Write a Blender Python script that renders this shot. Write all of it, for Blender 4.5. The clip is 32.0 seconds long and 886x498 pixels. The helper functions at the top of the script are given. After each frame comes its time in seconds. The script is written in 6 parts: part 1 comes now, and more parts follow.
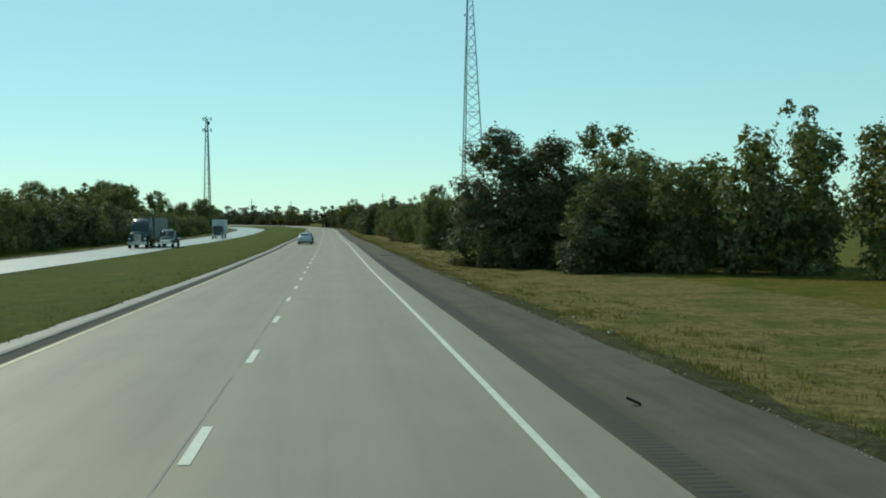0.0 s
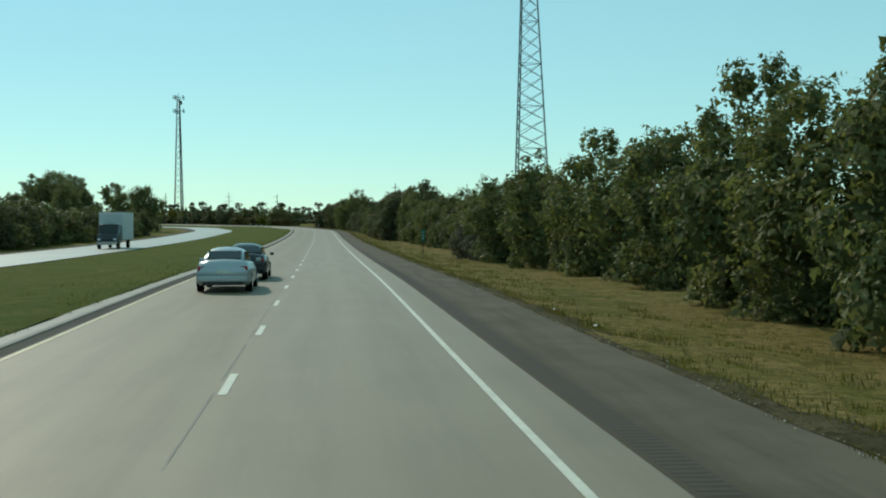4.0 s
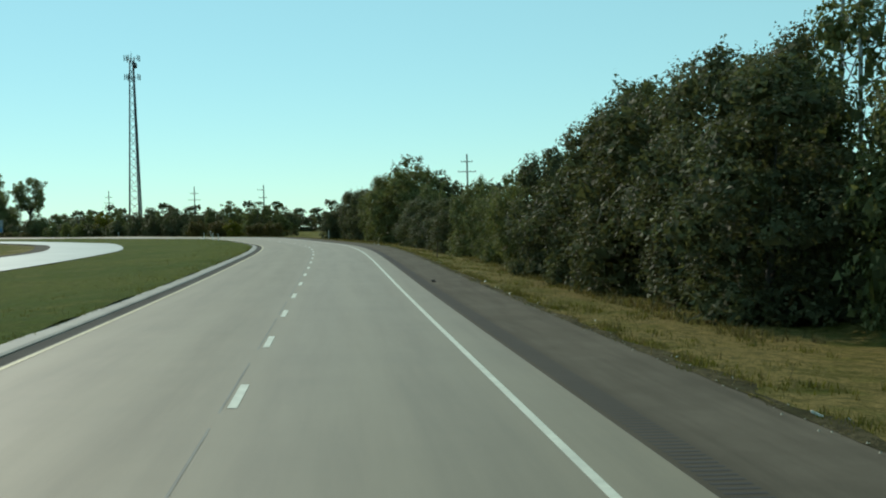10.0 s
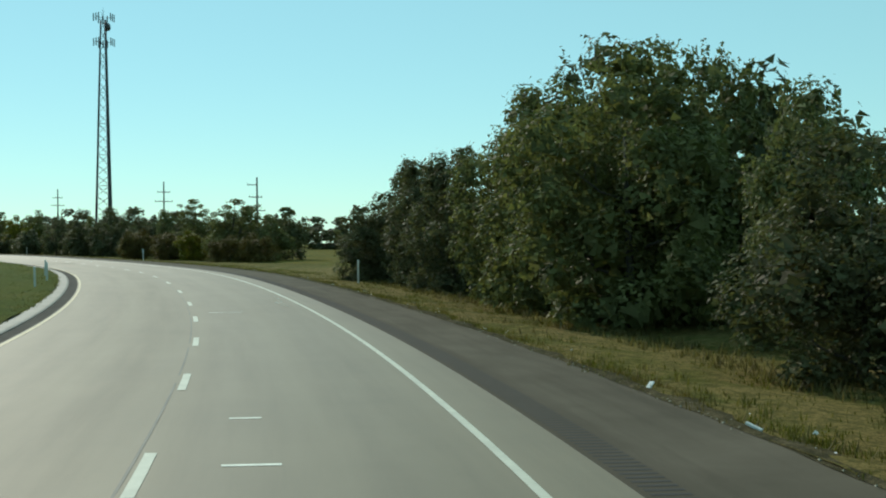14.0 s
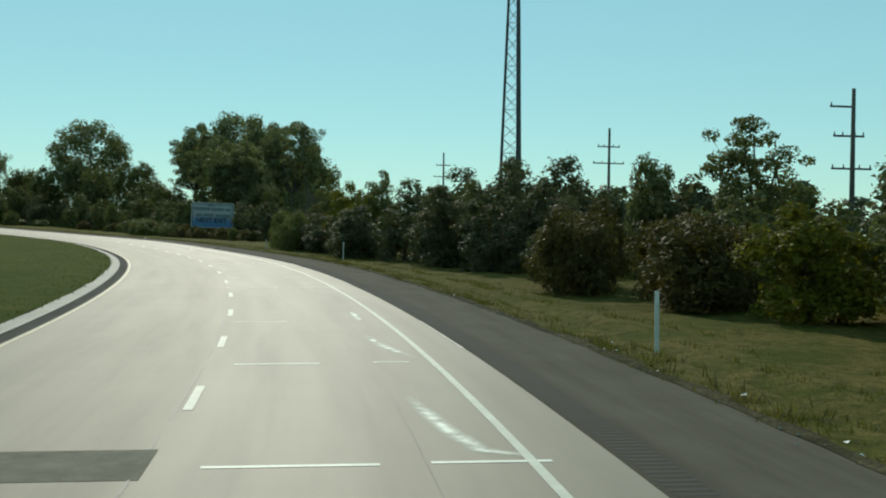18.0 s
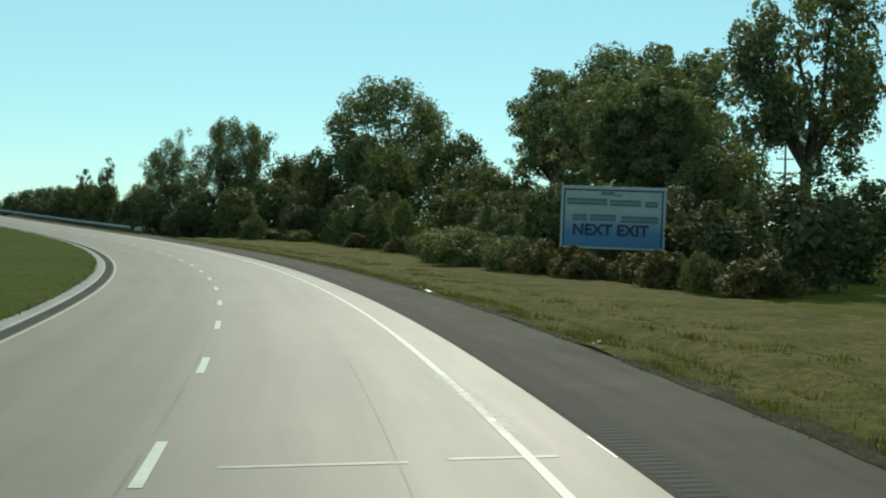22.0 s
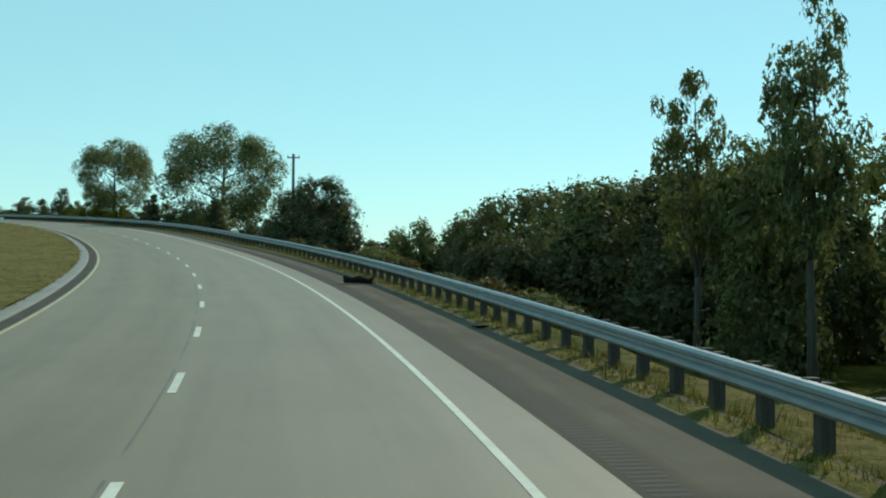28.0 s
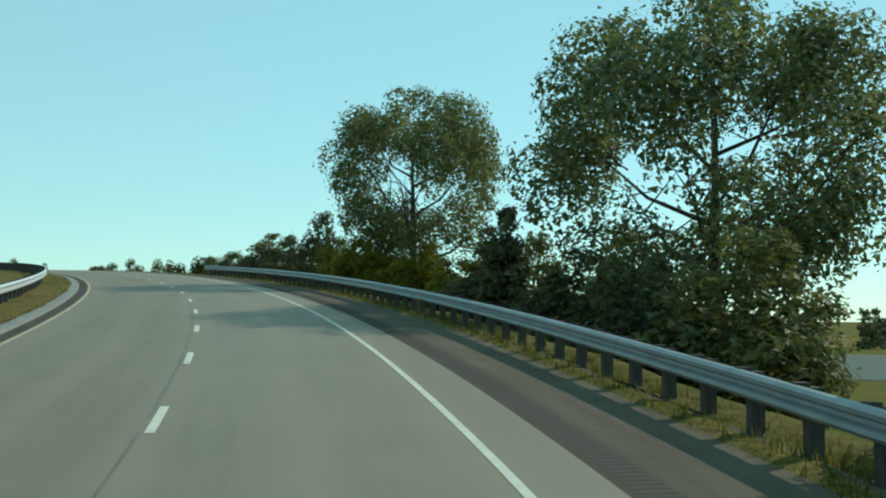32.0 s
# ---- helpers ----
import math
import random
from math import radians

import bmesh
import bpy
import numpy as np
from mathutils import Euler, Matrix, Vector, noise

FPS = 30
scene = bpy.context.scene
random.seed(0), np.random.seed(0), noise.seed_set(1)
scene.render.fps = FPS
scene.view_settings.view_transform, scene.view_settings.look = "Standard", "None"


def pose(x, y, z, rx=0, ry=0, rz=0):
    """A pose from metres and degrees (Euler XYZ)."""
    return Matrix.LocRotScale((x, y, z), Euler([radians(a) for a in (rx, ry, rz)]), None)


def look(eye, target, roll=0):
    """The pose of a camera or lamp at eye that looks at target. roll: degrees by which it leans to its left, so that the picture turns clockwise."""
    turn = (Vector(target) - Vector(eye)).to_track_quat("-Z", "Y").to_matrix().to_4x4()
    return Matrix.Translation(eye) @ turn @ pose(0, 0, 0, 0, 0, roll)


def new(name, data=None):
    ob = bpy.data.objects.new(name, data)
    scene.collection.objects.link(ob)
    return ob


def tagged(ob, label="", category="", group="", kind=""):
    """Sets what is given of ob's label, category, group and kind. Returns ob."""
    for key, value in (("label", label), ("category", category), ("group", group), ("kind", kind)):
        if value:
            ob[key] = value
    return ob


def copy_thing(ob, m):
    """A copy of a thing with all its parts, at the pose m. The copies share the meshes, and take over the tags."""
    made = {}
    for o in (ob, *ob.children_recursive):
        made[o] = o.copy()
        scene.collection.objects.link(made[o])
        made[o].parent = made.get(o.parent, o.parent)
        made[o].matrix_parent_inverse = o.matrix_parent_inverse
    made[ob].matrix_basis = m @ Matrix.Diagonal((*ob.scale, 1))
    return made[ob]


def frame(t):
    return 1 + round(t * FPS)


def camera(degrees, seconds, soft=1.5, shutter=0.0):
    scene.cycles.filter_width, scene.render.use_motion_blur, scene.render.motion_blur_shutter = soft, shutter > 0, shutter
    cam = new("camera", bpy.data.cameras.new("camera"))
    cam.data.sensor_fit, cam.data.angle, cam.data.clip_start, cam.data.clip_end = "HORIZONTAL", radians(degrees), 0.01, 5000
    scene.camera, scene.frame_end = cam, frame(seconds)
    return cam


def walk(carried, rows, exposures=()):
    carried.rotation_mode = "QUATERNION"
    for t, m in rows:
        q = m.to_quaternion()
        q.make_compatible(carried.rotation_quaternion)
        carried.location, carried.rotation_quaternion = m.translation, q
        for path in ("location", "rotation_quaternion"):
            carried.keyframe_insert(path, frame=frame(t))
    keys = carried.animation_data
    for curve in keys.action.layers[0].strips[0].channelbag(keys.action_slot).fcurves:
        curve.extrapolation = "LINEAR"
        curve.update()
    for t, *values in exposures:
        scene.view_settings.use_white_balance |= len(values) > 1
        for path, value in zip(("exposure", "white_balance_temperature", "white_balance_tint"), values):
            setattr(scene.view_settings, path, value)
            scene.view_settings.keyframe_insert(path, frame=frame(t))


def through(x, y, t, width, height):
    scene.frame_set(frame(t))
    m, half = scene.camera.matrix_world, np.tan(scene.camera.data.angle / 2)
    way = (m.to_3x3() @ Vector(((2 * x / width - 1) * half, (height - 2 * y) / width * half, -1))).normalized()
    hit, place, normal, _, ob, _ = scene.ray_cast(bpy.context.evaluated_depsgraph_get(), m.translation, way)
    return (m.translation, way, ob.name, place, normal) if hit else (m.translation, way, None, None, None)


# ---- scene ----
# the camera and its drive
cam = camera(43.5, 32.0, soft=2.0)
PATH = [
    (0.00, -2.163, 0.006, 2.325, 88.617, 0.488, -5.467),
    (1.00, -2.387, 26.664, 2.194, 88.593, 0.699, -5.323),
    (2.00, -2.549, 53.369, 2.019, 88.644, 0.327, -5.370),
    (3.00, -2.574, 80.123, 1.924, 88.780, -0.058, -5.788),
    (4.00, -2.662, 106.930, 1.858, 88.700, 0.258, -5.651),
    (5.00, -2.787, 133.591, 1.863, 88.936, 0.574, -5.419),
    (6.00, -2.959, 159.972, 1.864, 88.509, 0.889, -5.232),
    (7.00, -3.127, 186.025, 1.778, 88.512, 0.919, -5.401),
    (8.00, -3.377, 211.773, 1.758, 88.520, 1.476, -5.233),
    (9.00, -3.727, 237.044, 1.770, 88.825, 1.336, -4.778),
    (10.00, -4.003, 261.667, 1.843, 88.952, 1.589, -4.882),
    (11.00, -4.172, 285.644, 1.968, 88.971, 1.832, -5.288),
    (12.00, -4.297, 308.980, 2.169, 89.130, 2.621, -5.225),
    (13.00, -4.770, 332.070, 2.456, 89.446, 2.694, -4.831),
    (14.00, -5.693, 355.246, 2.745, 89.819, 0.557, -3.446),
    (15.00, -7.988, 378.417, 2.933, 89.663, -0.015, 1.354),
    (16.00, -12.231, 401.540, 3.224, 90.122, -0.287, 6.865),
    (17.00, -18.562, 424.624, 3.550, 89.433, -0.558, 12.224),
    (18.00, -26.873, 447.465, 3.687, 89.290, -0.830, 17.195),
    (19.00, -37.152, 469.797, 3.870, 89.351, -0.616, 21.982),
    (20.00, -49.151, 491.450, 4.137, 89.305, -1.002, 26.121),
    (21.00, -62.764, 512.363, 4.331, 89.464, -1.186, 30.031),
    (22.00, -78.016, 532.132, 4.562, 89.602, -0.967, 34.232),
    (23.00, -94.712, 550.580, 4.886, 89.657, -0.890, 39.000),
    (24.00, -112.746, 567.534, 5.163, 89.742, -1.122, 43.745),
    (25.00, -132.118, 582.948, 5.545, 89.785, -1.180, 48.046),
    (26.00, -152.725, 596.918, 6.103, 90.258, -1.231, 52.336),
    (27.00, -174.344, 609.611, 6.808, 90.695, -0.763, 56.226),
    (27.75, -191.128, 618.026, 7.458, 91.237, -0.412, 59.332),
    (28.50, -208.245, 625.365, 8.237, 91.774, -0.061, 62.534),
    (29.00, -219.857, 629.502, 8.837, 92.000, 0.265, 65.492),
    (30.00, -243.354, 636.286, 10.210, 92.652, 0.095, 71.049),
    (31.00, -266.358, 641.184, 11.640, 93.033, -0.245, 74.538),
    (32.00, -288.039, 644.594, 13.166, 93.430, -0.484, 77.621),
]
EXPOSE = [(0.0, -0.12, 6500, 10), (8.0, -0.06, 6500, 10), (14.0, -0.02, 6500, 10), (18.0, -0.30, 6560, 10), (20.0, -0.16, 6600, 10), (22.0, 0.02, 6620, 11),
          (25.0, 0.15, 6640, 11), (28.5, 0.04, 6400, 10), (30.0, -0.08, 6300, 10), (32.0, 0.10, 6450, 10)]
SKY_STRENGTH, SUN_STRENGTH, SKY_TINT = 0.115, 3.1, (0.76, 1.0, 0.93)
SKY_HAZE, HAZE_COLOUR = 0.5, (3.5, 7.4, 7.2)

walk(cam, [(t, pose(*p)) for t, *p in PATH], EXPOSE)

# ---- sky and sun ----
SUN_AZ, SUN_EL = radians(29), radians(35)      # to the left of the first heading, above the horizon
world = bpy.data.worlds.new("sky")
scene.world = world
world.use_nodes = True
wn, wl = world.node_tree.nodes, world.node_tree.links
sky = wn.new("ShaderNodeTexSky")
sky.sky_type, sky.sun_disc = "NISHITA", False
sky.sun_elevation, sky.sun_rotation = SUN_EL, -SUN_AZ
sky.air_density, sky.dust_density, sky.ozone_density = 1.0, 0.0, 2.0
tint = wn.new("ShaderNodeMix")
tint.data_type, tint.blend_type = "RGBA", "MULTIPLY"
tint.inputs[0].default_value, tint.inputs[7].default_value = 1.0, (*SKY_TINT, 1)
wl.new(sky.outputs[0], tint.inputs[6])
haze = wn.new("ShaderNodeMix")                  # thin even haze over the clear sky
haze.data_type = "RGBA"
haze.inputs[0].default_value, haze.inputs[7].default_value = SKY_HAZE, (*HAZE_COLOUR, 1)
wl.new(tint.outputs[2], haze.inputs[6])
wl.new(haze.outputs[2], wn["Background"].inputs[0])
wn["Background"].inputs[1].default_value = SKY_STRENGTH
sun = new("sun", bpy.data.lights.new("sun", "SUN"))
sun.data.energy, sun.data.angle, sun.data.color = SUN_STRENGTH, radians(0.6), (1.0, 0.95, 0.80)
sun_way = Vector((-math.sin(SUN_AZ) * math.cos(SUN_EL), math.cos(SUN_AZ) * math.cos(SUN_EL), math.sin(SUN_EL)))
sun.matrix_world = look(sun_way * 200, (0, 0, 0))

# ---- materials ----
def material(name):
    m = bpy.data.materials.new(name)
    m.use_nodes = True
    nt = m.node_tree
    return m, nt.nodes, nt.links, nt.nodes["Principled BSDF"]


def noise_tex(nodes, links, scale, detail=4.0, vector=None, rough=0.6):
    n = nodes.new("ShaderNodeTexNoise")
    n.inputs["Scale"].default_value, n.inputs["Detail"].default_value, n.inputs["Roughness"].default_value = scale, detail, rough
    if vector is not None:
        links.new(vector, n.inputs["Vector"])
    return n.outputs["Fac"]


def ramp(nodes, links, fac, *stops):
    r = nodes.new("ShaderNodeValToRGB")
    while len(r.color_ramp.elements) < len(stops):
        r.color_ramp.elements.new(0.5)
    for e, (pos, col) in zip(r.color_ramp.elements, stops):
        e.position, e.color = pos, (*col, 1) if len(col) == 3 else (col[0],) * 3 + (1,)
    links.new(fac, r.inputs[0])
    return r.outputs[0]


def mix(nodes, links, a, b, fac, kind="MIX"):
    n = nodes.new("ShaderNodeMix")
    n.data_type, n.blend_type, n.clamp_factor = "RGBA", kind, True
    for sock, v in ((n.inputs[6], a), (n.inputs[7], b), (n.inputs[0], fac)):
        if isinstance(v, (int, float)):
            sock.default_value = v
        elif isinstance(v, tuple):
            sock.default_value = (*v, 1)
        else:
            links.new(v, sock)
    return n.outputs[2]


def bump(nodes, links, height, bsdf, strength, distance):
    b = nodes.new("ShaderNodeBump")
    b.inputs["Strength"].default_value, b.inputs["Distance"].default_value = strength, distance
    links.new(height, b.inputs["Height"])
    links.new(b.outputs[0], bsdf.inputs["Normal"])


def coords(nodes, links, kind="Object", scale=None):
    c = nodes.new("ShaderNodeTexCoord").outputs[kind]
    if scale:
        mp = nodes.new("ShaderNodeMapping")
        mp.inputs["Scale"].default_value = scale
        links.new(c, mp.inputs[0])
        c = mp.outputs[0]
    return c


def plain(name, col, rough=0.5, metal=0.0, vary=0.15, scale=6.0, bumpy=0.0, spec=0.5):
    """A painted, cast or sawn surface: one colour with stains at two scales."""
    m, n, l, b = material(name)
    c = coords(n, l)
    f1, f2 = noise_tex(n, l, scale, 5, c), noise_tex(n, l, scale * 9, 3, c)
    lo, hi = tuple(v * (1 - vary) for v in col), tuple(min(1, v * (1 + vary)) for v in col)
    base = ramp(n, l, f1, (0.3, lo), (0.7, hi))
    base = mix(n, l, base, lo, ramp(n, l, f2, (0.45, (0,)), (0.75, (0.5,))))
    l.new(base, b.inputs["Base Color"])
    b.inputs["Roughness"].default_value, b.inputs["Metallic"].default_value = rough, metal
    b.inputs["Specular IOR Level"].default_value = spec
    if bumpy:
        bump(n, l, f2, b, 0.5, bumpy)
    return m


def concrete_road():
    """Worn concrete: wheel tracks along the lanes, oil band, stains, fine grain. The UV map holds metres across and along."""
    m, n, l, b = material("worn_concrete")
    uv = coords(n, l, "UV")
    sep = n.new("ShaderNodeSeparateXYZ")
    l.new(uv, sep.inputs[0])
    wave = n.new("ShaderNodeMath")
    wave.operation = "MULTIPLY_ADD"
    l.new(sep.outputs[0], wave.inputs[0])
    wave.inputs[1].default_value, wave.inputs[2].default_value = 2 * math.pi / 1.83, 0.0
    cs = n.new("ShaderNodeMath")
    cs.operation = "COSINE"
    l.new(wave.outputs[0], cs.inputs[0])
    track = ramp(n, l, cs.outputs[0], (0.0, (0.0,)), (1.0, (1.0,)))
    long_uv = coords(n, l, "UV", (1.0, 0.06, 1.0))
    streak = noise_tex(n, l, 1.6, 6, long_uv, 0.65)
    stain = noise_tex(n, l, 0.35, 5, uv)
    grain = noise_tex(n, l, 38.0, 3, uv)
    col = ramp(n, l, stain, (0.25, (0.152, 0.123, 0.077)), (0.75, (0.190, 0.154, 0.097)))
    col = mix(n, l, col, (0.122, 0.100, 0.066), ramp(n, l, streak, (0.42, (0.0,)), (0.72, (0.55,))))
    col = mix(n, l, col, (0.214, 0.175, 0.112), mix(n, l, (0.0, 0.0, 0.0), (0.35, 0.35, 0.35), track))
    col = mix(n, l, col, (0.121, 0.101, 0.068), ramp(n, l, grain, (0.5, (0.0,)), (0.8, (0.35,))))
    l.new(col, b.inputs["Base Color"])
    l.new(ramp(n, l, streak, (0.3, (0.62,)), (0.75, (0.67,))), b.inputs["Roughness"])
    lane = n.new("ShaderNodeMath")                # lower specular level across the passing lane
    lane.operation = "MULTIPLY_ADD"
    l.new(sep.outputs[0], lane.inputs[0])
    lane.inputs[1].default_value, lane.inputs[2].default_value = 0.1, 1.0
    l.new(ramp(n, l, lane.outputs[0], (0.55, (0.44,)), (0.70, (0.67,))), b.inputs["Specular IOR Level"])
    bump(n, l, grain, b, 0.35, 0.004)
    return m


def asphalt_mat(name, dark, light, band=False):
    m, n, l, b = material(name)
    uv = coords(n, l, "UV")
    long_uv = coords(n, l, "UV", (1.0, 0.08, 1.0))
    a, g, s = noise_tex(n, l, 0.5, 5, uv), noise_tex(n, l, 55.0, 3, uv), noise_tex(n, l, 2.2, 5, long_uv)
    col = ramp(n, l, a, (0.3, dark), (0.7, light))
    col = mix(n, l, col, tuple(v * 0.7 for v in dark), ramp(n, l, s, (0.45, (0.0,)), (0.7, (0.6,))))
    col = mix(n, l, col, tuple(v * 1.7 for v in light), ramp(n, l, g, (0.58, (0.0,)), (0.78, (0.6,))))
    if band:                                      # fresher, darker sealing beside the concrete
        sep = n.new("ShaderNodeSeparateXYZ")
        l.new(uv, sep.inputs[0])
        half = n.new("ShaderNodeMath")
        half.operation = "MULTIPLY"
        l.new(sep.outputs[0], half.inputs[0])
        half.inputs[1].default_value = 0.5
        col = mix(n, l, col, tuple(v * 0.72 for v in dark), ramp(n, l, half.outputs[0], (0.0, (0.65,)), (0.66, (0.65,)), (0.80, (0.0,))))
    l.new(col, b.inputs["Base Color"])
    b.inputs["Roughness"].default_value = 0.95
    b.inputs["Specular IOR Level"].default_value = 0.08
    bump(n, l, g, b, 0.6, 0.006)
    return m


def grass_mat(name, green, olive, dry, amount):
    """Mown turf: broad drifts of tone, patches of dry straw, dark tufts and fine blades."""
    m, n, l, b = material(name)
    c = coords(n, l)
    big, mid, clump, fine = noise_tex(n, l, 0.06, 4, c), noise_tex(n, l, 0.45, 7, c, 0.7), noise_tex(n, l, 3.2, 5, c, 0.7), noise_tex(n, l, 17.0, 4, c, 0.8)
    col = ramp(n, l, big, (0.38, green), (0.62, olive))
    col = mix(n, l, col, dry, ramp(n, l, mid, (0.48 - amount, (0.0,)), (0.60 - amount, (0.8,))))
    col = mix(n, l, col, tuple(v * 0.5 for v in green), ramp(n, l, clump, (0.36, (0.75,)), (0.56, (0.0,))))
    col = mix(n, l, col, tuple(v * 1.12 for v in dry), ramp(n, l, clump, (0.60, (0.0,)), (0.78, (0.5,))))
    col = mix(n, l, col, tuple(v * 0.4 for v in green), ramp(n, l, fine, (0.40, (0.7,)), (0.58, (0.0,))))
    l.new(col, b.inputs["Base Color"])
    b.inputs["Roughness"].default_value, b.inputs["Specular IOR Level"].default_value = 0.95, 0.05
    bump(n, l, mix(n, l, clump, fine, 0.5), b, 0.9, 0.09)
    return m


def leaf_mat(name, dark, mid, light, through=0.35):
    """Leaves: each leaf its own tone, each plant a slight shift, light coming through."""
    m, n, l, b = material(name)
    geo, info = n.new("ShaderNodeNewGeometry"), n.new("ShaderNodeObjectInfo")
    col = ramp(n, l, geo.outputs["Random Per Island"], (0.0, dark), (0.5, mid), (0.85, tuple((p + q) / 2 for p, q in zip(mid, light))), (1.0, light))
    col = mix(n, l, col, tuple(v * k for v, k in zip(mid, (1.25, 1.04, 0.8))), ramp(n, l, info.outputs["Random"], (0.0, (0.0,)), (1.0, (0.5,))))
    col = mix(n, l, col, tuple(v * 0.7 for v in dark), ramp(n, l, noise_tex(n, l, 0.8, 3, coords(n, l)), (0.4, (0.4,)), (0.6, (0.0,))))
    l.new(col, b.inputs["Base Color"])
    b.inputs["Roughness"].default_value, b.inputs["Specular IOR Level"].default_value = 0.55, 0.07
    t = n.new("ShaderNodeBsdfTranslucent")
    l.new(mix(n, l, col, (1.05, 1.2, 0.7), 1.0, "MULTIPLY"), t.inputs[0])
    ms = n.new("ShaderNodeMixShader")
    ms.inputs[0].default_value = through
    l.new(b.outputs[0], ms.inputs[1])
    l.new(t.outputs[0], ms.inputs[2])
    l.new(ms.outputs[0], n["Material Output"].inputs[0])
    return m


def bark_mat(name, a, b2):
    m, n, l, b = material(name)
    c = coords(n, l, "Object", (9.0, 9.0, 1.6))
    f = noise_tex(n, l, 1.5, 6, c, 0.7)
    l.new(ramp(n, l, f, (0.3, a), (0.7, b2)), b.inputs["Base Color"])
    b.inputs["Roughness"].default_value = 0.9
    bump(n, l, f, b, 0.7, 0.03)
    return m


def smear_mat(name, col, most):
    """Chalky dust rubbed into the pavement: dense in places, thinning out to nothing at its edges (UV: across -1 to 1, along 0 to 1)."""
    m, n, l, b = material(name)
    uv = coords(n, l, "UV")
    sep = n.new("ShaderNodeSeparateXYZ")
    l.new(uv, sep.inputs[0])
    side = n.new("ShaderNodeMath")
    side.operation = "ABSOLUTE"
    l.new(sep.outputs[0], side.inputs[0])
    across = ramp(n, l, side.outputs[0], (0.15, (1.0,)), (1.0, (0.0,)))
    along = ramp(n, l, sep.outputs[1], (0.0, (0.0,)), (0.22, (1.0,)), (0.7, (1.0,)), (1.0, (0.0,)))
    cloud = ramp(n, l, noise_tex(n, l, 2.4, 6, coords(n, l), 0.7), (0.34, (0.15,)), (0.62, (1.0,)))
    fac = mix(n, l, mix(n, l, across, along, 1.0, "MULTIPLY"), cloud, 1.0, "MULTIPLY")
    fac = mix(n, l, fac, (most, most, most), 1.0, "MULTIPLY")
    b.inputs["Base Color"].default_value = (*col, 1)
    b.inputs["Roughness"].default_value, b.inputs["Specular IOR Level"].default_value = 0.62, 0.8
    clear, ms = n.new("ShaderNodeBsdfTransparent"), n.new("ShaderNodeMixShader")
    l.new(fac, ms.inputs[0])
    l.new(clear.outputs[0], ms.inputs[1])
    l.new(b.outputs[0], ms.inputs[2])
    l.new(ms.outputs[0], n["Material Output"].inputs[0])
    return m


CONCRETE = concrete_road()
SHOULDER = asphalt_mat("shoulder_asphalt", (0.090, 0.076, 0.057), (0.127, 0.107, 0.082), True)
GUTTER = asphalt_mat("gutter_asphalt", (0.060, 0.053, 0.046), (0.085, 0.077, 0.067))
FAR_CONCRETE = plain("far_lane_concrete", (0.30, 0.29, 0.25), 0.42, 0, 0.15, 0.15)
CURB = plain("curb_concrete", (0.20, 0.19, 0.16), 0.7, 0, 0.2, 0.8, 0.006)
WHITE_PAINT = plain("road_paint_white", (0.53, 0.52, 0.43), 0.6, 0, 0.14, 2.5, 0.002)
YELLOW_PAINT = plain("road_paint_faded_yellow", (0.44, 0.36, 0.20), 0.6, 0, 0.2, 1.5, 0.002)
SEAM = plain("tar_seam", (0.120, 0.110, 0.088), 0.62, 0, 0.3, 1.0)
OLD_PATCH = plain("old_patch", (0.130, 0.113, 0.080), 0.85, 0, 0.35, 2.5, 0.006, 0.30)
# the next two: chalky joints and chips, also the painted glint of the pavement lip
SCUFF_AND_GLINT = plain("chalky_scuff_and_glint", (0.72, 0.71, 0.62), 0.6, 0, 0.2, 3.0, 0.0, 0.8)
SMEAR_AND_GLINT = plain("chalky_smear_and_glint", (0.33, 0.30, 0.235), 0.62, 0, 0.3, 6.0, 0.0, 0.8)
CHALK = smear_mat("pale_chalk_smear", (0.85, 0.83, 0.72), 1.0)
DUST = smear_mat("thin_dust_smear", (0.50, 0.46, 0.36), 0.75)
# near-black tone that paints the shade inside the rumble grooves
GROOVE_SHADE = plain("rumble_groove_shade", (0.026, 0.023, 0.020), 0.9, 0, 0.2, 4.0)
GRASS = grass_mat("mown_grass_verge", (0.106, 0.112, 0.024), (0.195, 0.155, 0.042), (0.285, 0.196, 0.080), 0.075)
GRASS_FRESH = grass_mat("mown_grass_bend", (0.086, 0.094, 0.016), (0.140, 0.122, 0.028), (0.215, 0.155, 0.052), 0.05)
DRY_GRASS = grass_mat("dead_edge_grass", (0.060, 0.054, 0.026), (0.090, 0.076, 0.040), (0.150, 0.118, 0.068), 0.03)
MEDIAN_GRASS = grass_mat("mown_grass_median", (0.066, 0.094, 0.007), (0.102, 0.112, 0.010), (0.150, 0.130, 0.025), -0.03)
FIELD = grass_mat("far_field", (0.086, 0.102, 0.010), (0.145, 0.126, 0.016), (0.215, 0.148, 0.035), 0.03)
STRAW = grass_mat("straw_field", (0.150, 0.120, 0.020), (0.210, 0.155, 0.032), (0.300, 0.210, 0.060), 0.05)
WATER = plain("pond_water", (0.040, 0.056, 0.030), 0.55, 0, 0.2, 0.05, 0.0, 0.10)
MUD = plain("pale_bank", (0.30, 0.28, 0.22), 0.9, 0, 0.2, 0.3)
BLADE = leaf_mat("grass_blades", (0.062, 0.066, 0.016), (0.118, 0.108, 0.027), (0.220, 0.180, 0.065), 0.42)
WEED = leaf_mat("roadside_weeds", (0.070, 0.056, 0.024), (0.130, 0.105, 0.045), (0.270, 0.215, 0.110), 0.45)
LEAF = leaf_mat("leaves_green", (0.068, 0.077, 0.036), (0.142, 0.150, 0.066), (0.29, 0.27, 0.14), 0.38)
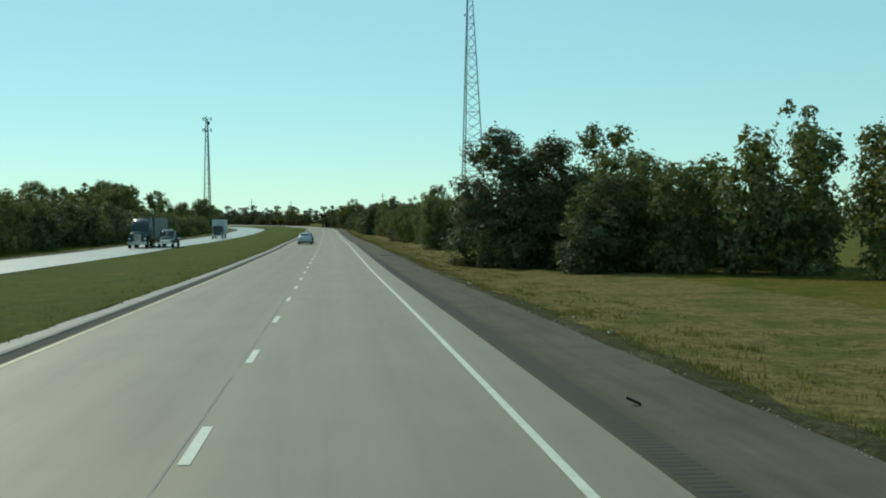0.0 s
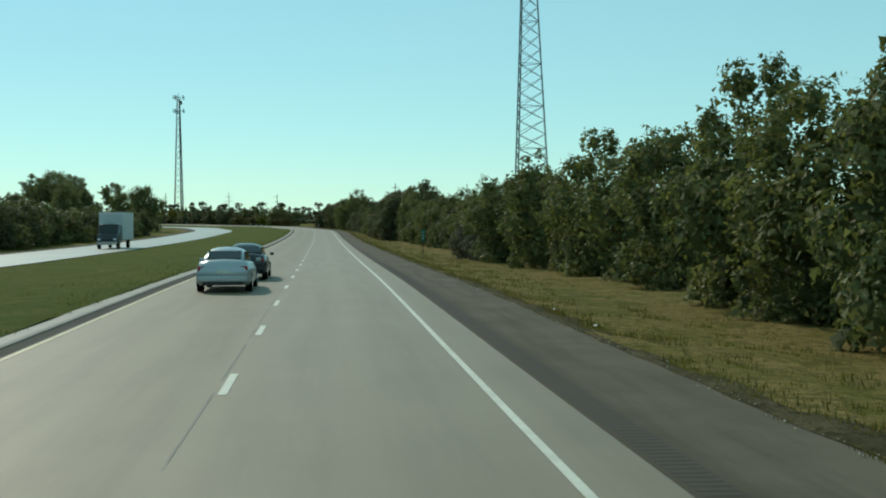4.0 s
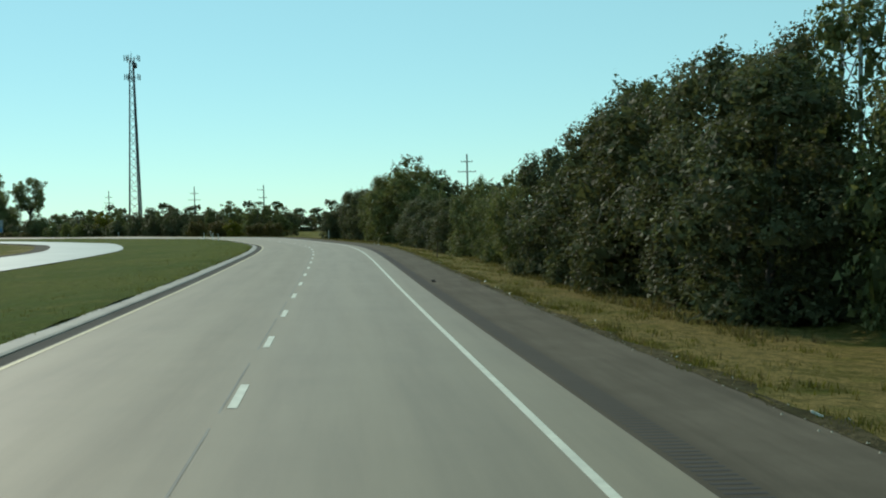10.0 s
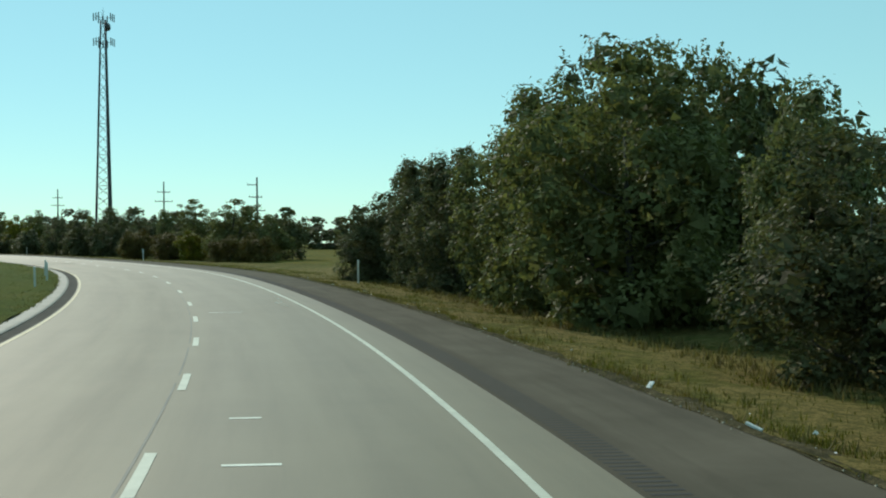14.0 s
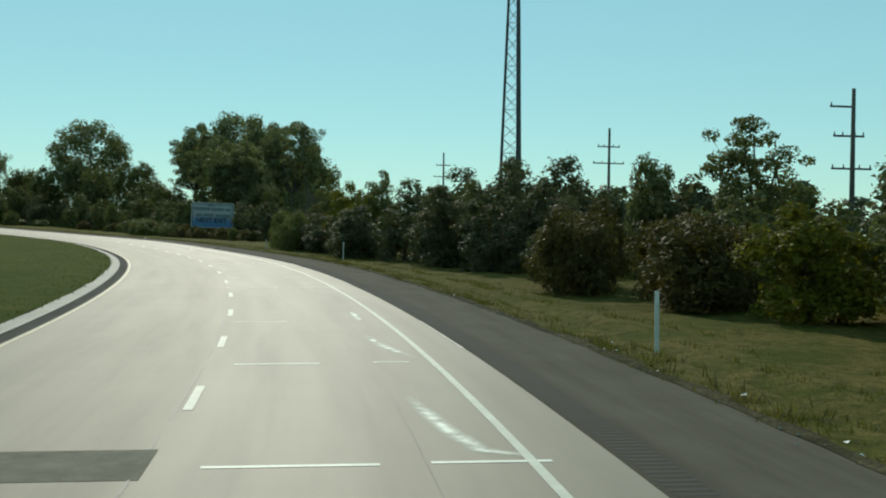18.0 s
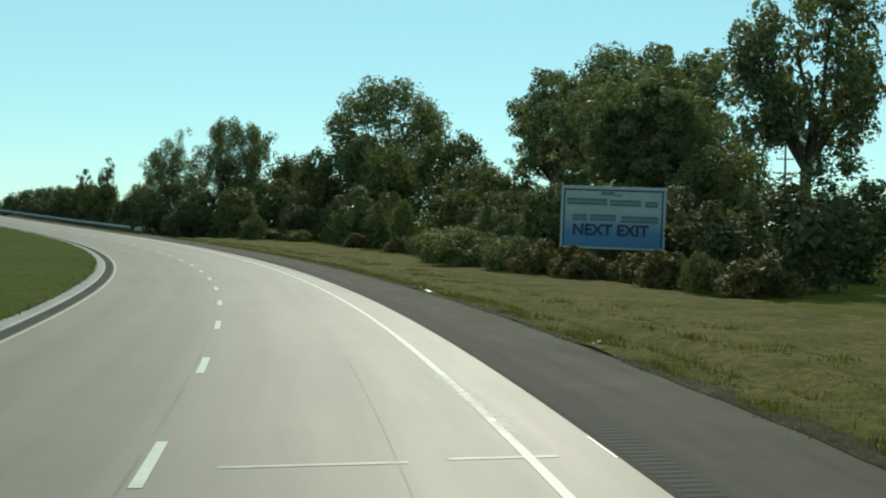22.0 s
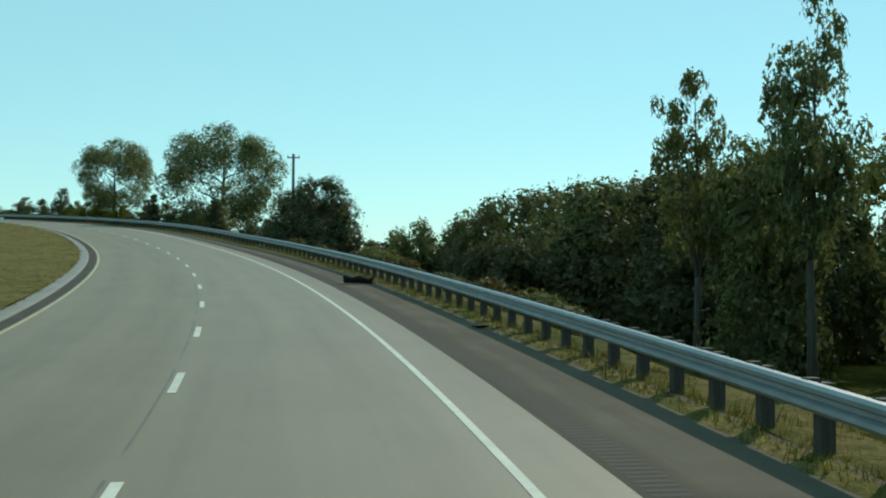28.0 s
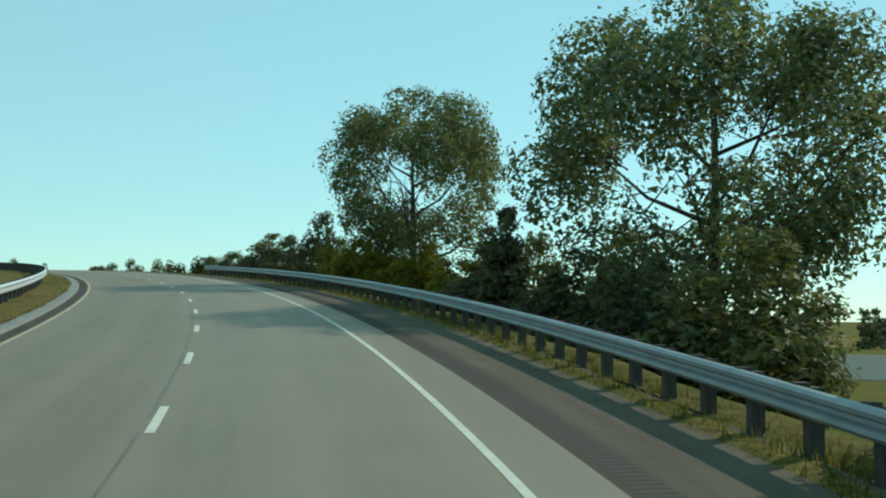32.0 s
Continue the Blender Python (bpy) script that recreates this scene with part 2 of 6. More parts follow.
LEAF_DARK = leaf_mat("leaves_dark", (0.050, 0.055, 0.033), (0.102, 0.105, 0.058), (0.21, 0.20, 0.115), 0.33)
LEAF_YELLOW = leaf_mat("leaves_yellowing", (0.0699, 0.074, 0.012), (0.1598, 0.1499, 0.022), (0.2897, 0.2497, 0.045), 0.38)
LEAF_BROWN = leaf_mat("leaves_browning", (0.0537, 0.043, 0.0176), (0.1075, 0.0841, 0.0293), (0.1809, 0.1368, 0.0489), 0.3)
LEAF_VINE = leaf_mat("leaves_vine", (0.075, 0.086, 0.034), (0.165, 0.172, 0.068), (0.312, 0.2865, 0.1498), 0.36)
LEAF_SILVER = leaf_mat("leaves_cottonwood", (0.075, 0.088, 0.048), (0.165, 0.182, 0.100), (0.36, 0.35, 0.23), 0.46)
LEAF_GREY = leaf_mat("dry_twigs", (0.08, 0.074, 0.056), (0.15, 0.138, 0.105), (0.26, 0.24, 0.19), 0.2)
BARK = bark_mat("bark_grey", (0.035, 0.030, 0.024), (0.110, 0.098, 0.080))
BARK_DEAD = bark_mat("bark_bleached", (0.050, 0.044, 0.036), (0.130, 0.115, 0.095))
POLE_WOOD = bark_mat("weathered_pole", (0.050, 0.046, 0.042), (0.110, 0.100, 0.090))
POST_WOOD = bark_mat("treated_post", (0.035, 0.030, 0.026), (0.075, 0.064, 0.052))
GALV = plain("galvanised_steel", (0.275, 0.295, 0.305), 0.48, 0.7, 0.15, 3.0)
# paler copy of the galvanised steel, with sunlight put into its base colour
RAIL_SUNLIT = plain("sunlit_galvanised", (0.60, 0.62, 0.62), 0.4, 0.6, 0.1, 3.0)
TOWER_STEEL = plain("tower_steel", (0.16, 0.18, 0.19), 0.5, 0.6, 0.15, 0.5)
TOWER_DARK = plain("tower_dark", (0.055, 0.060, 0.066), 0.55, 0.4, 0.15, 0.5)
RUBBER = plain("tyre_rubber", (0.009, 0.009, 0.0095), 0.95, 0, 0.3, 9.0, 0.01, 0.12)
POST_WHITE = plain("post_white", (0.62, 0.62, 0.58), 0.6, 0, 0.15, 4.0)
SIGN_GREEN = plain("sign_green", (0.012, 0.12, 0.06), 0.45, 0, 0.1, 3.0)
BOARD_WHITE = plain("board_white", (0.30, 0.32, 0.33), 0.6, 0, 0.12, 0.7)
BOARD_INK = plain("board_ink", (0.012, 0.025, 0.055), 0.6, 0, 0.1, 2.0)
BOARD_GREY = plain("board_faded_ink", (0.095, 0.125, 0.140), 0.6, 0, 0.2, 2.0)
HAZARD = plain("hazard_orange", (0.42, 0.16, 0.05), 0.5, 0, 0.15, 4.0)
HAZARD_SHADE_DARK = plain("hazard_and_shade_black", (0.02, 0.02, 0.02), 0.5, 0, 0.15, 4.0)
LITTER = plain("litter_white", (0.62, 0.62, 0.60), 0.6, 0, 0.15, 6.0)
SILVER = plain("car_silver", (0.38, 0.41, 0.43), 0.28, 0.5, 0.05, 1.0)
BLACK_PAINT = plain("car_black", (0.018, 0.019, 0.022), 0.22, 0.0, 0.1, 1.0)
TRUCK_DARK = plain("truck_dark", (0.025, 0.028, 0.034), 0.3, 0.0, 0.1, 1.0)
TRAILER = plain("trailer_panel", (0.45, 0.47, 0.48), 0.45, 0.1, 0.1, 0.8)
TRAILER_DARK = plain("trailer_dark", (0.07, 0.075, 0.08), 0.5, 0.0, 0.15, 0.8)
GLASS_DARK = plain("tinted_glass", (0.015, 0.018, 0.020), 0.06, 0.0, 0.05, 1.0)
CHROME = plain("chrome", (0.62, 0.63, 0.64), 0.15, 1.0, 0.05, 2.0)
LAMP_RED = plain("lamp_red", (0.30, 0.012, 0.010), 0.25, 0, 0.1, 3.0)
LAMP_CLEAR = plain("lamp_clear", (0.75, 0.76, 0.76), 0.12, 0, 0.05, 3.0)


# ---- building helpers ----
def mesh_ob(name, verts, faces, mat, parent=None, label="", smooth=False, uv=None):
    me = bpy.data.meshes.new(name)
    me.from_pydata([tuple(v) for v in verts], [], [tuple(f) for f in faces])
    me.materials.append(mat)
    if uv is not None:
        lay = me.uv_layers.new(name="UVMap")
        idx = np.empty(len(me.loops), dtype=np.int32)
        me.loops.foreach_get("vertex_index", idx)
        lay.data.foreach_set("uv", np.asarray(uv, dtype=np.float32)[idx].ravel())
    if smooth:
        me.polygons.foreach_set("use_smooth", [True] * len(me.polygons))
    me.update()
    ob = new(name, me)
    if parent:
        ob.parent = parent
    if label:
        ob["label"] = label
    return ob


def part(name, bm, mat, parent, label="", smooth=False):
    me = bpy.data.meshes.new(name)
    bm.to_mesh(me)
    bm.free()
    me.materials.append(mat)
    if smooth:
        me.polygons.foreach_set("use_smooth", [True] * len(me.polygons))
    ob = new(name, me)
    ob.parent = parent
    if label:
        ob["label"] = label
    return ob


def box(size, at=(0, 0, 0), turn=None, bev=0.0, bm=None):
    """A box of that size about its middle, with broken edges where bev is given."""
    bm = bm or bmesh.new()
    m = Matrix.Translation(at) @ (turn or Matrix()) @ Matrix.Diagonal((*size, 1))
    got = bmesh.ops.create_cube(bm, size=1.0, matrix=m)
    if bev:
        edges = list({e for v in got["verts"] for e in v.link_edges})
        bmesh.ops.bevel(bm, geom=edges, offset=bev, segments=2, affect="EDGES", profile=0.6)
    return bm


def tube(points, radii, sides=6):
    """Vertices and faces of a tapering tube through the points."""
    pts = [Vector(q) for q in points]
    vs, fs = [], []
    for i, q in enumerate(pts):
        way = (pts[min(i + 1, len(pts) - 1)] - pts[max(i - 1, 0)]).normalized()
        a = way.orthogonal().normalized()
        b = way.cross(a)
        for k in range(sides):
            w = 2 * math.pi * k / sides
            vs.append(q + (a * math.cos(w) + b * math.sin(w)) * radii[i])
    for i in range(len(pts) - 1):
        for k in range(sides):
            k2 = (k + 1) % sides
            fs.append((i * sides + k, i * sides + k2, (i + 1) * sides + k2, (i + 1) * sides + k))
    fs.append(tuple(range(sides))[::-1])
    fs.append(tuple((len(pts) - 1) * sides + k for k in range(sides)))
    return vs, fs


def merge(chunks):
    vs, fs = [], []
    for v, f in chunks:
        o = len(vs)
        vs.extend(v)
        fs.extend(tuple(i + o for i in q) for q in f)
    return vs, fs


def thing(name, label, category, group="", at=(0, 0, 0), turn=0.0):
    ob = new(name)
    ob.empty_display_size = 0.3
    ob.matrix_basis = pose(*at, 0, 0, turn)
    return tagged(ob, label, category, group)


# ---- the line of the road ----
# Bend per kilometre and height every 30 m, cross slope every 60 m, along the right edge line.
BEND = [
    0.101, 0.135, 0.170, -0.109, 0.011, 0.098, 0.044, 0.043, -0.031, -0.002, 0.163, -0.069, 0.449, 3.329, 3.732, 3.456,
    3.003, 3.021, 3.226, 3.033, 3.133, 3.095, 3.257, 2.848, 3.141, 3.289, 2.894, 3.421, 3.357, 3.335, 3.313, 3.289, 3.289,
    3.289, 3.289, 3.289, 3.289,
]
RISE = [
    0.02, -0.00, -0.15, -0.33, -0.41, -0.48, -0.43, -0.54, -0.58, -0.57, -0.48, -0.28, 0.07, 0.45, 0.71, 1.19, 1.39, 1.63,
    1.96, 2.17, 2.56, 2.89, 3.37, 4.08, 4.99, 6.23, 7.87, 9.71, 11.81, 13.67, 15.31, 16.72, 17.90, 18.86, 19.60, 20.11,
    20.39,
]
BANK = [
    -0.0165, -0.0104, -0.0074, -0.0107, -0.0177, -0.0280, -0.0281, -0.0109, 0.0046, 0.0129, 0.0182, 0.0215, 0.0100, 0.0087,
    0.0167, 0.0179, 0.0174, 0.0162, 0.0134,
]

SG = np.arange(-30, 1031, 1.0)
NODE = np.arange(-30, 1060, 30.0)
_k = np.interp(SG, NODE, np.array(BEND) / 1000)
_h = np.concatenate([[0], np.cumsum((_k[1:] + _k[:-1]) / 2)])
_h -= _h[30]
_m = (_h[1:] + _h[:-1]) / 2
_x = np.concatenate([[0], np.cumsum(-np.sin(_m))])
_y = np.concatenate([[0], np.cumsum(np.cos(_m))])
_x, _y = _x - _x[30], _y - _y[30]
_rise, _slope = np.array(RISE), np.gradient(np.array(RISE), 30.0)
_i = np.clip(((SG + 30) // 30).astype(int), 0, len(NODE) - 2)
_t = (SG - NODE[_i]) / 30
_z = ((2 * _t**3 - 3 * _t**2 + 1) * _rise[_i] + (_t**3 - 2 * _t**2 + _t) * 30 * _slope[_i]
      + (3 * _t**2 - 2 * _t**3) * _rise[_i + 1] + (_t**3 - _t**2) * 30 * _slope[_i + 1])
_b = np.interp(SG, np.arange(-30, 1060, 60.0), BANK)


def heading(s):
    return float(np.interp(s, SG, _h))


def road_z(s):
    return float(np.interp(s, SG, _z))


def at(s, d, up=0.0):
    """The point s metres along and d metres to the right of the edge line, up over the pavement's plane."""
    a = heading(s)
    return Vector((float(np.interp(s, SG, _x)) + d * math.cos(a), float(np.interp(s, SG, _y)) + d * math.sin(a),
                   road_z(s) + float(np.interp(s, SG, _b)) * d + up))


def ease(v, lo, hi):
    t = np.clip((v - lo) / (hi - lo), 0, 1)
    return t * t * (3 - 2 * t)


def ground_sd(s, d):
    """Height of the ground at s, d (arrays): verge and ditch, embankment where the road climbs, median."""
    s, d = np.asarray(s, float), np.asarray(d, float)
    zr, b = np.interp(s, SG, _z), np.interp(s, SG, _b)
    land = np.minimum(zr - 0.42, 4.2 + 0.0 * s)
    right = zr + b * np.clip(d, 0, 6) - 0.04 - 0.30 * ease(d, 3.2, 9.0)
    right = np.where(right - 0.3 > land, np.maximum(land, right - np.maximum(d - 4.6, 0) / 2.4), right)
    left = zr + b * np.maximum(d, -9) + 0.05 - 0.30 * ease(-d, 9.0, 16.0)
    left = left + (np.minimum(left, 3.0) - left) * ease(-d, 34, 80)
    return np.where(d > 0, right, left)


def ground(s, d):
    return float(ground_sd(s, d))


def spot(s, d):
    q = at(s, d)
    return Vector((q.x, q.y, ground(s, d)))


def where(x, y):
    """s, d of points of the plan (arrays)."""
    x, y = np.asarray(x, float), np.asarray(y, float)
    pick = np.arange(0, len(SG), 4)
    best, s = np.full(x.shape, 1e18), np.zeros(x.shape)
    for i in pick:
        q = (x - _x[i]) ** 2 + (y - _y[i]) ** 2
        better = q < best
        best, s = np.where(better, q, best), np.where(better, SG[i], s)
    for _ in range(2):
        a = np.interp(s, SG, _h)
        dx, dy = x - np.interp(s, SG, _x), y - np.interp(s, SG, _y)
        s = np.clip(s + np.clip(-dx * np.sin(a) + dy * np.cos(a), -3, 3), -30, 1030)
    a = np.interp(s, SG, _h)
    return s, (x - np.interp(s, SG, _x)) * np.cos(a) + (y - np.interp(s, SG, _y)) * np.sin(a)


def land_at(x, y):
    s, d = where([x], [y])
    return float(ground_sd(s, d)[0])


# ---- ground, carriageways, markings ----
def strip(name, ds, s0, s1, step, mat, height, label, kind="structure", smooth=True, parent=None):
    """A sheet between s0 and s1 with columns at the offsets ds; height(s, d) gives its z."""
    ss = np.arange(s0, s1 + 0.01, step)
    S, D = np.meshgrid(ss, ds, indexing="ij")
    a, X, Y = np.interp(S, SG, _h), np.interp(S, SG, _x), np.interp(S, SG, _y)
    V = np.stack([X + D * np.cos(a), Y + D * np.sin(a), height(S, D)], -1).reshape(-1, 3)
    n = len(ds)
    F = [(i * n + j, i * n + j + 1, (i + 1) * n + j + 1, (i + 1) * n + j) for i in range(len(ss) - 1) for j in range(n - 1)]
    ob = mesh_ob(name, V, F, mat, parent, "", smooth, np.stack([D.ravel(), S.ravel()], 1))
    return tagged(ob, label, "", "", kind)


def paved(up):
    return lambda s, d: np.interp(s, SG, _z) + np.interp(s, SG, _b) * d + up


def lumpy(scale, amp):
    rs = np.random.RandomState(5)
    ph = rs.uniform(0, 6.28, 12)
    fr = rs.uniform(0.3, 1.6, 12) * scale
    def f(s, d):
        q = 0
        for i in range(6):
            q = q + np.sin(s * fr[i] + d * fr[i + 6] * 1.7 + ph[i]) * np.sin(d * fr[i] * 1.3 - s * fr[i + 6] * 0.4 + ph[i + 6])
        return ground_sd(s, d) + q * amp
    return f


fine_x = np.concatenate([-np.geomspace(3200, 500, 16), np.arange(-480, 131, 4.0), np.geomspace(150, 3200, 16)])
fine_y = np.concatenate([-np.geomspace(1500, 60, 10), np.arange(-48, 781, 4.0), np.geomspace(800, 4200, 18)])
GX, GY = np.meshgrid(fine_x, fine_y, indexing="ij")
gs, gd = where(GX.ravel(), GY.ravel())
gz = ground_sd(gs, gd) - 0.35 * ease(gd, -33, -29) * (1 - ease(gd, 13, 16))
ny = len(fine_y)
ground_ob = mesh_ob("ground", np.stack([GX.ravel(), GY.ravel(), gz], 1),
                    [(i * ny + j, (i + 1) * ny + j, (i + 1) * ny + j + 1, i * ny + j + 1) for i in range(len(fine_x) - 1) for j in range(ny - 1)],
                    FIELD, smooth=True)
tagged(ground_ob, "green and straw-coloured farmland reaching the horizon", "ground", "", "structure")

road = strip("road", [-7.78, -3.72, -3.60, 0.88], -30, 1030, 2, CONCRETE, paved(0.0),
             "two lanes of worn pale concrete highway")
strip("shoulder_right", [0.88, 1.6, 2.5, 3.3], -30, 1030, 2, SHOULDER, paved(-0.012), "dark asphalt shoulder beside the lanes")
strip("gutter_left", [-8.18, -7.98, -7.78], -30, 1030, 2, GUTTER, paved(-0.012), "narrow dark asphalt gutter along the curb")
curb = strip("curb", [-8.72, -8.68, -8.26, -8.18, -8.178], -30, 1030, 2, CURB,
             lambda s, d: paved(0)(s, d) + np.where(d < -8.70, -0.2, np.where(d > -8.179, -0.05, np.where(d > -8.22, 0.012, 0.035))),
             "low pale concrete curb along the median", smooth=False)
VERGE_D = [3.28, 3.5, 3.9, 4.5, 5.2, 6, 7, 8, 9.2, 10.5, 12, 13.5, 15, 15.6]
strip("verge_right", VERGE_D, -30, 447, 1.5, GRASS, lumpy(1.0, 0.028), "mown roadside grass, green with dry brown patches")
strip("verge_bend", VERGE_D, 447, 1000, 1.0, GRASS_FRESH, lumpy(1.0, 0.028), "mown roadside grass, fresher green round the bend")
strip("verge_bank", [2.74, 2.86, 3.05, 3.42], 684, 930, 1.0, GRASS, lambda s, d: np.where(d < 2.8, paved(-0.02)(s, d), paved(0.012)(s, d) + 0.012 * np.sin(s * 2.1 + d * 9) - 0.05 * (d > 3.3) - 0.05 * (s < 686)),
      "rough grass strip at the foot of the guardrail")
rs_edge = np.random.RandomState(3)
edge_s = np.arange(-30, 690, 0.5)
edge_w = np.interp(edge_s, [100, 180], [0.55, 0.22]) + 0.16 * np.sin(edge_s * 0.31) * np.sin(edge_s * 0.083 + 1) + 0.16 * np.sin(edge_s * 1.7) + rs_edge.uniform(-0.12, 0.12, len(edge_s))
ev = []
for s0, w0 in zip(edge_s, edge_w):
    ev += [tuple(at(s0, 3.24 - 0.02 * math.sin(s0 * 2.7) - 0.02 * math.sin(s0 * 0.9), -0.004)), tuple(at(s0, 3.36, 0.03)), (*tuple(at(s0, 3.36 + max(0.06, w0)))[:2], ground(s0, 3.36 + max(0.06, w0)) + 0.02)]
tagged(mesh_ob("verge_edge", ev, [(3 * i + j, 3 * i + j + 1, 3 * i + j + 4, 3 * i + j + 3) for i in range(len(edge_s) - 1) for j in (0, 1)], DRY_GRASS, smooth=True),
       "ragged dead brown grass creeping over the edge of the shoulder", "", "", "structure")
MEDIAN_D = [-8.64, -9.1, -10, -11, -12.5, -14, -16, -18, -20, -21.6][::-1]
strip("median", MEDIAN_D, -30, 702, 1.5, MEDIAN_GRASS, lumpy(0.8, 0.022), "mown green median between the carriageways")
strip("median_rise", MEDIAN_D, 702, 1000, 1.5, GRASS, lumpy(0.8, 0.022), "dry straw-green median where the road climbs")
strip("road_opposite", [-29.6, -25, -21.4], -30, 1000, 2, FAR_CONCRETE, lambda s, d: ground_sd(s, d * 0 - 21.4) + 0.06,
      "pale concrete carriageway of the opposite direction")
strip("shoulder_opposite", [-31.4, -29.6], -30, 1000, 2, SHOULDER, lambda s, d: ground_sd(s, d * 0 - 21.4) + 0.03,
      "asphalt shoulder of the opposite carriageway")
strip("verge_opposite", [-36, -34, -32.5, -31.3], -30, 1000, 3, GRASS, lambda s, d: ground_sd(s, d * 0 - 21.4) - 0.05, "grass beside the opposite carriageway")

# edge lines in lengths of 30 m, dashes one by one
for s0 in range(-30, 990, 30):
    for d0, wid, mat, lab in ((0.0, 0.11, WHITE_PAINT, "solid white edge line"), (-7.68, 0.09, YELLOW_PAINT, "solid faded yellow edge line")):
        ob = strip("edge_line", [d0 - wid / 2, d0 + wid / 2], s0, s0 + 30, 2, mat, paved(0.005), lab, "", parent=road)
DASH_N = [0, 3, 7, 10, 20, 24, 27, 30, 34, 37, 40, 44, 47, 51, 60, 63, 66, 70, 73, 77, 80, 83, 87, 95, 97, 100, 104, 107]
DASH_S = [11.9, 36.6, 67.4, 91.2, 171.2, 202.4, 225.1, 247.4, 276.9, 297.9, 318.8, 346.0, 366.5, 395.1, 466.3, 487.8, 510.6, 540.2,
          562.1, 592.2, 614.0, 636.2, 666.0, 726.4, 741.3, 763.2, 791.6, 811.4]
def dash_s(n):
    return float(np.interp(n, DASH_N, DASH_S)) + max(0, n - 107) * 7.4 + min(0, n) * 7.6
for nd in range(-2, 128):
    c = dash_s(nd)
    strip("lane_dash", [-3.715, -3.59], c - 1.05, c + 1.051, 1.05, WHITE_PAINT, paved(0.006), "", "", parent=road)
for s0 in range(-30, 990, 30):
    wide = 0.010 + 0.012 * math.sin(s0 * 0.7) ** 2
    strip("lane_seam", [-3.785 - wide, -3.772 + 0.4 * wide], s0, s0 + 30, 1,
          SEAM, lambda s, d: paved(0.004)(s, d) - 0.008 * (np.sin(s * 0.83) + np.sin(s * 2.1 + 1) > 1.1), "dark tar-filled seam between the lanes", "", parent=road)
# cracks and chalky transverse joints across the near lane
for s0, d0, d1 in ((366.8, -2.9, -2.3), (369.8, -2.9, -2.5), (390.6, -3.2, -2.2), (461.9, -3.2, -1.5), (461.95, -1.0, 0.2),
                   (469.8, -3.3, -1.9), (469.9, -1.0, -0.4), (477.8, -3.6, -2.3), (491.4, -3.2, -1.9), (491.5, -1.3, 0.1), (498.6, -3.6, -3.0),
                   (498.7, -1.2, -0.5), (513.3, -3.3, -1.8), (513.4, -1.2, 0.2), (543.5, -2.9, -2.0), (543.6, -1.2, -0.2), (561.8, -3.0, -1.2),
                   (561.9, -0.8, 0.3), (587.5, -2.9, -1.8), (612.7, -1.0, 0.3), (639.8, -0.6, 0.0)):
    strip("joint_patch", [d0, (d0 + d1) / 2, d1], s0 - 0.05, s0 + 0.051, 0.1, SCUFF_AND_GLINT if s0 < 540 else SMEAR_AND_GLINT, paved(0.0045), "", "", parent=road)
for s0, s1, da, db in ((457, 468, -1.05, -0.95), (488, 500, -1.2, -1.0), (511, 520, -1.25, -1.05), (560, 570, -1.3, -1.2), (586, 596, -1.25, -1.1)):
    strip("crack", [da, da + 0.011], s0, s1, 1, SEAM, lambda s, d: paved(0.004)(s, d), "", "", parent=road)

strip("road_patch", [-7.78, -5.8, -3.70], 461.4, 462.81, 0.7, OLD_PATCH, paved(0.004), "rectangular dark patch in the passing lane", "", parent=road)


def smear(pts, wid, mat):
    """One bent band of chalky dust along the points (s, d) of the pavement."""
    n = 25
    k = np.linspace(0, len(pts) - 1, n)
    ss, dd = np.interp(k, range(len(pts)), [q[0] for q in pts]), np.interp(k, range(len(pts)), [q[1] for q in pts])
    rs = np.random.RandomState(int(pts[0][0] * 10))
    vs, uv = [], []
    for i in range(n):
        a, b = max(0, i - 1), min(n - 1, i + 1)
        ws, wd = ss[b] - ss[a], dd[b] - dd[a]
        m = math.hypot(ws, wd) or 1.0
        w = wid * (0.55 + 0.45 * math.sin(math.pi * i / (n - 1))) * rs.uniform(0.85, 1.15)
        for e in (-1, 0, 1):
            vs.append(at(ss[i] - e * w * wd / m, dd[i] + e * w * ws / m, 0.005))
            uv.append((e, i / (n - 1)))
    fs = [(3 * i + j, 3 * i + j + 1, 3 * i + j + 4, 3 * i + j + 3) for i in range(n - 1) for j in (0, 1)]
    mesh_ob("scuff", vs, fs, mat, road, uv=uv)


for pts, wid in ((((466.4, -0.85), (463.7, -0.63), (462.5, -0.42), (462.1, 0.15)), 0.16), (((474.6, -0.78), (472.4, -0.62), (470.2, -0.2)), 0.14), (((481, -0.52), (477.3, -0.58)), 0.14),
                 (((547.8, -0.62), (546.9, -0.92), (545.3, -1.02), (544.2, -0.84), (543.6, -0.35)), 0.15), (((536.9, -0.5), (536.2, -0.40), (535.7, -0.55)), 0.18),
                 (((665.6, -0.62), (663.1, -0.78), (661.2, -0.69), (659.9, -0.4)), 0.13), (((398.5, -0.36), (394.5, -0.61), (392.3, -0.48)), 0.16),
                 (((174.6, -2.72), (172.6, -2.70), (170.9, -2.86)), 0.22), (((170.6, -2.6), (170.2, -3.1)), 0.20), (((172.4, -2.3), (171.2, -2.25)), 0.15),
                 (((569, -0.2), (566.4, 0.0), (563.4, 0.12), (562.1, 0.2)), 0.22)):
    smear(pts, wid, CHALK if 455 < pts[0][0] < 555 else DUST)
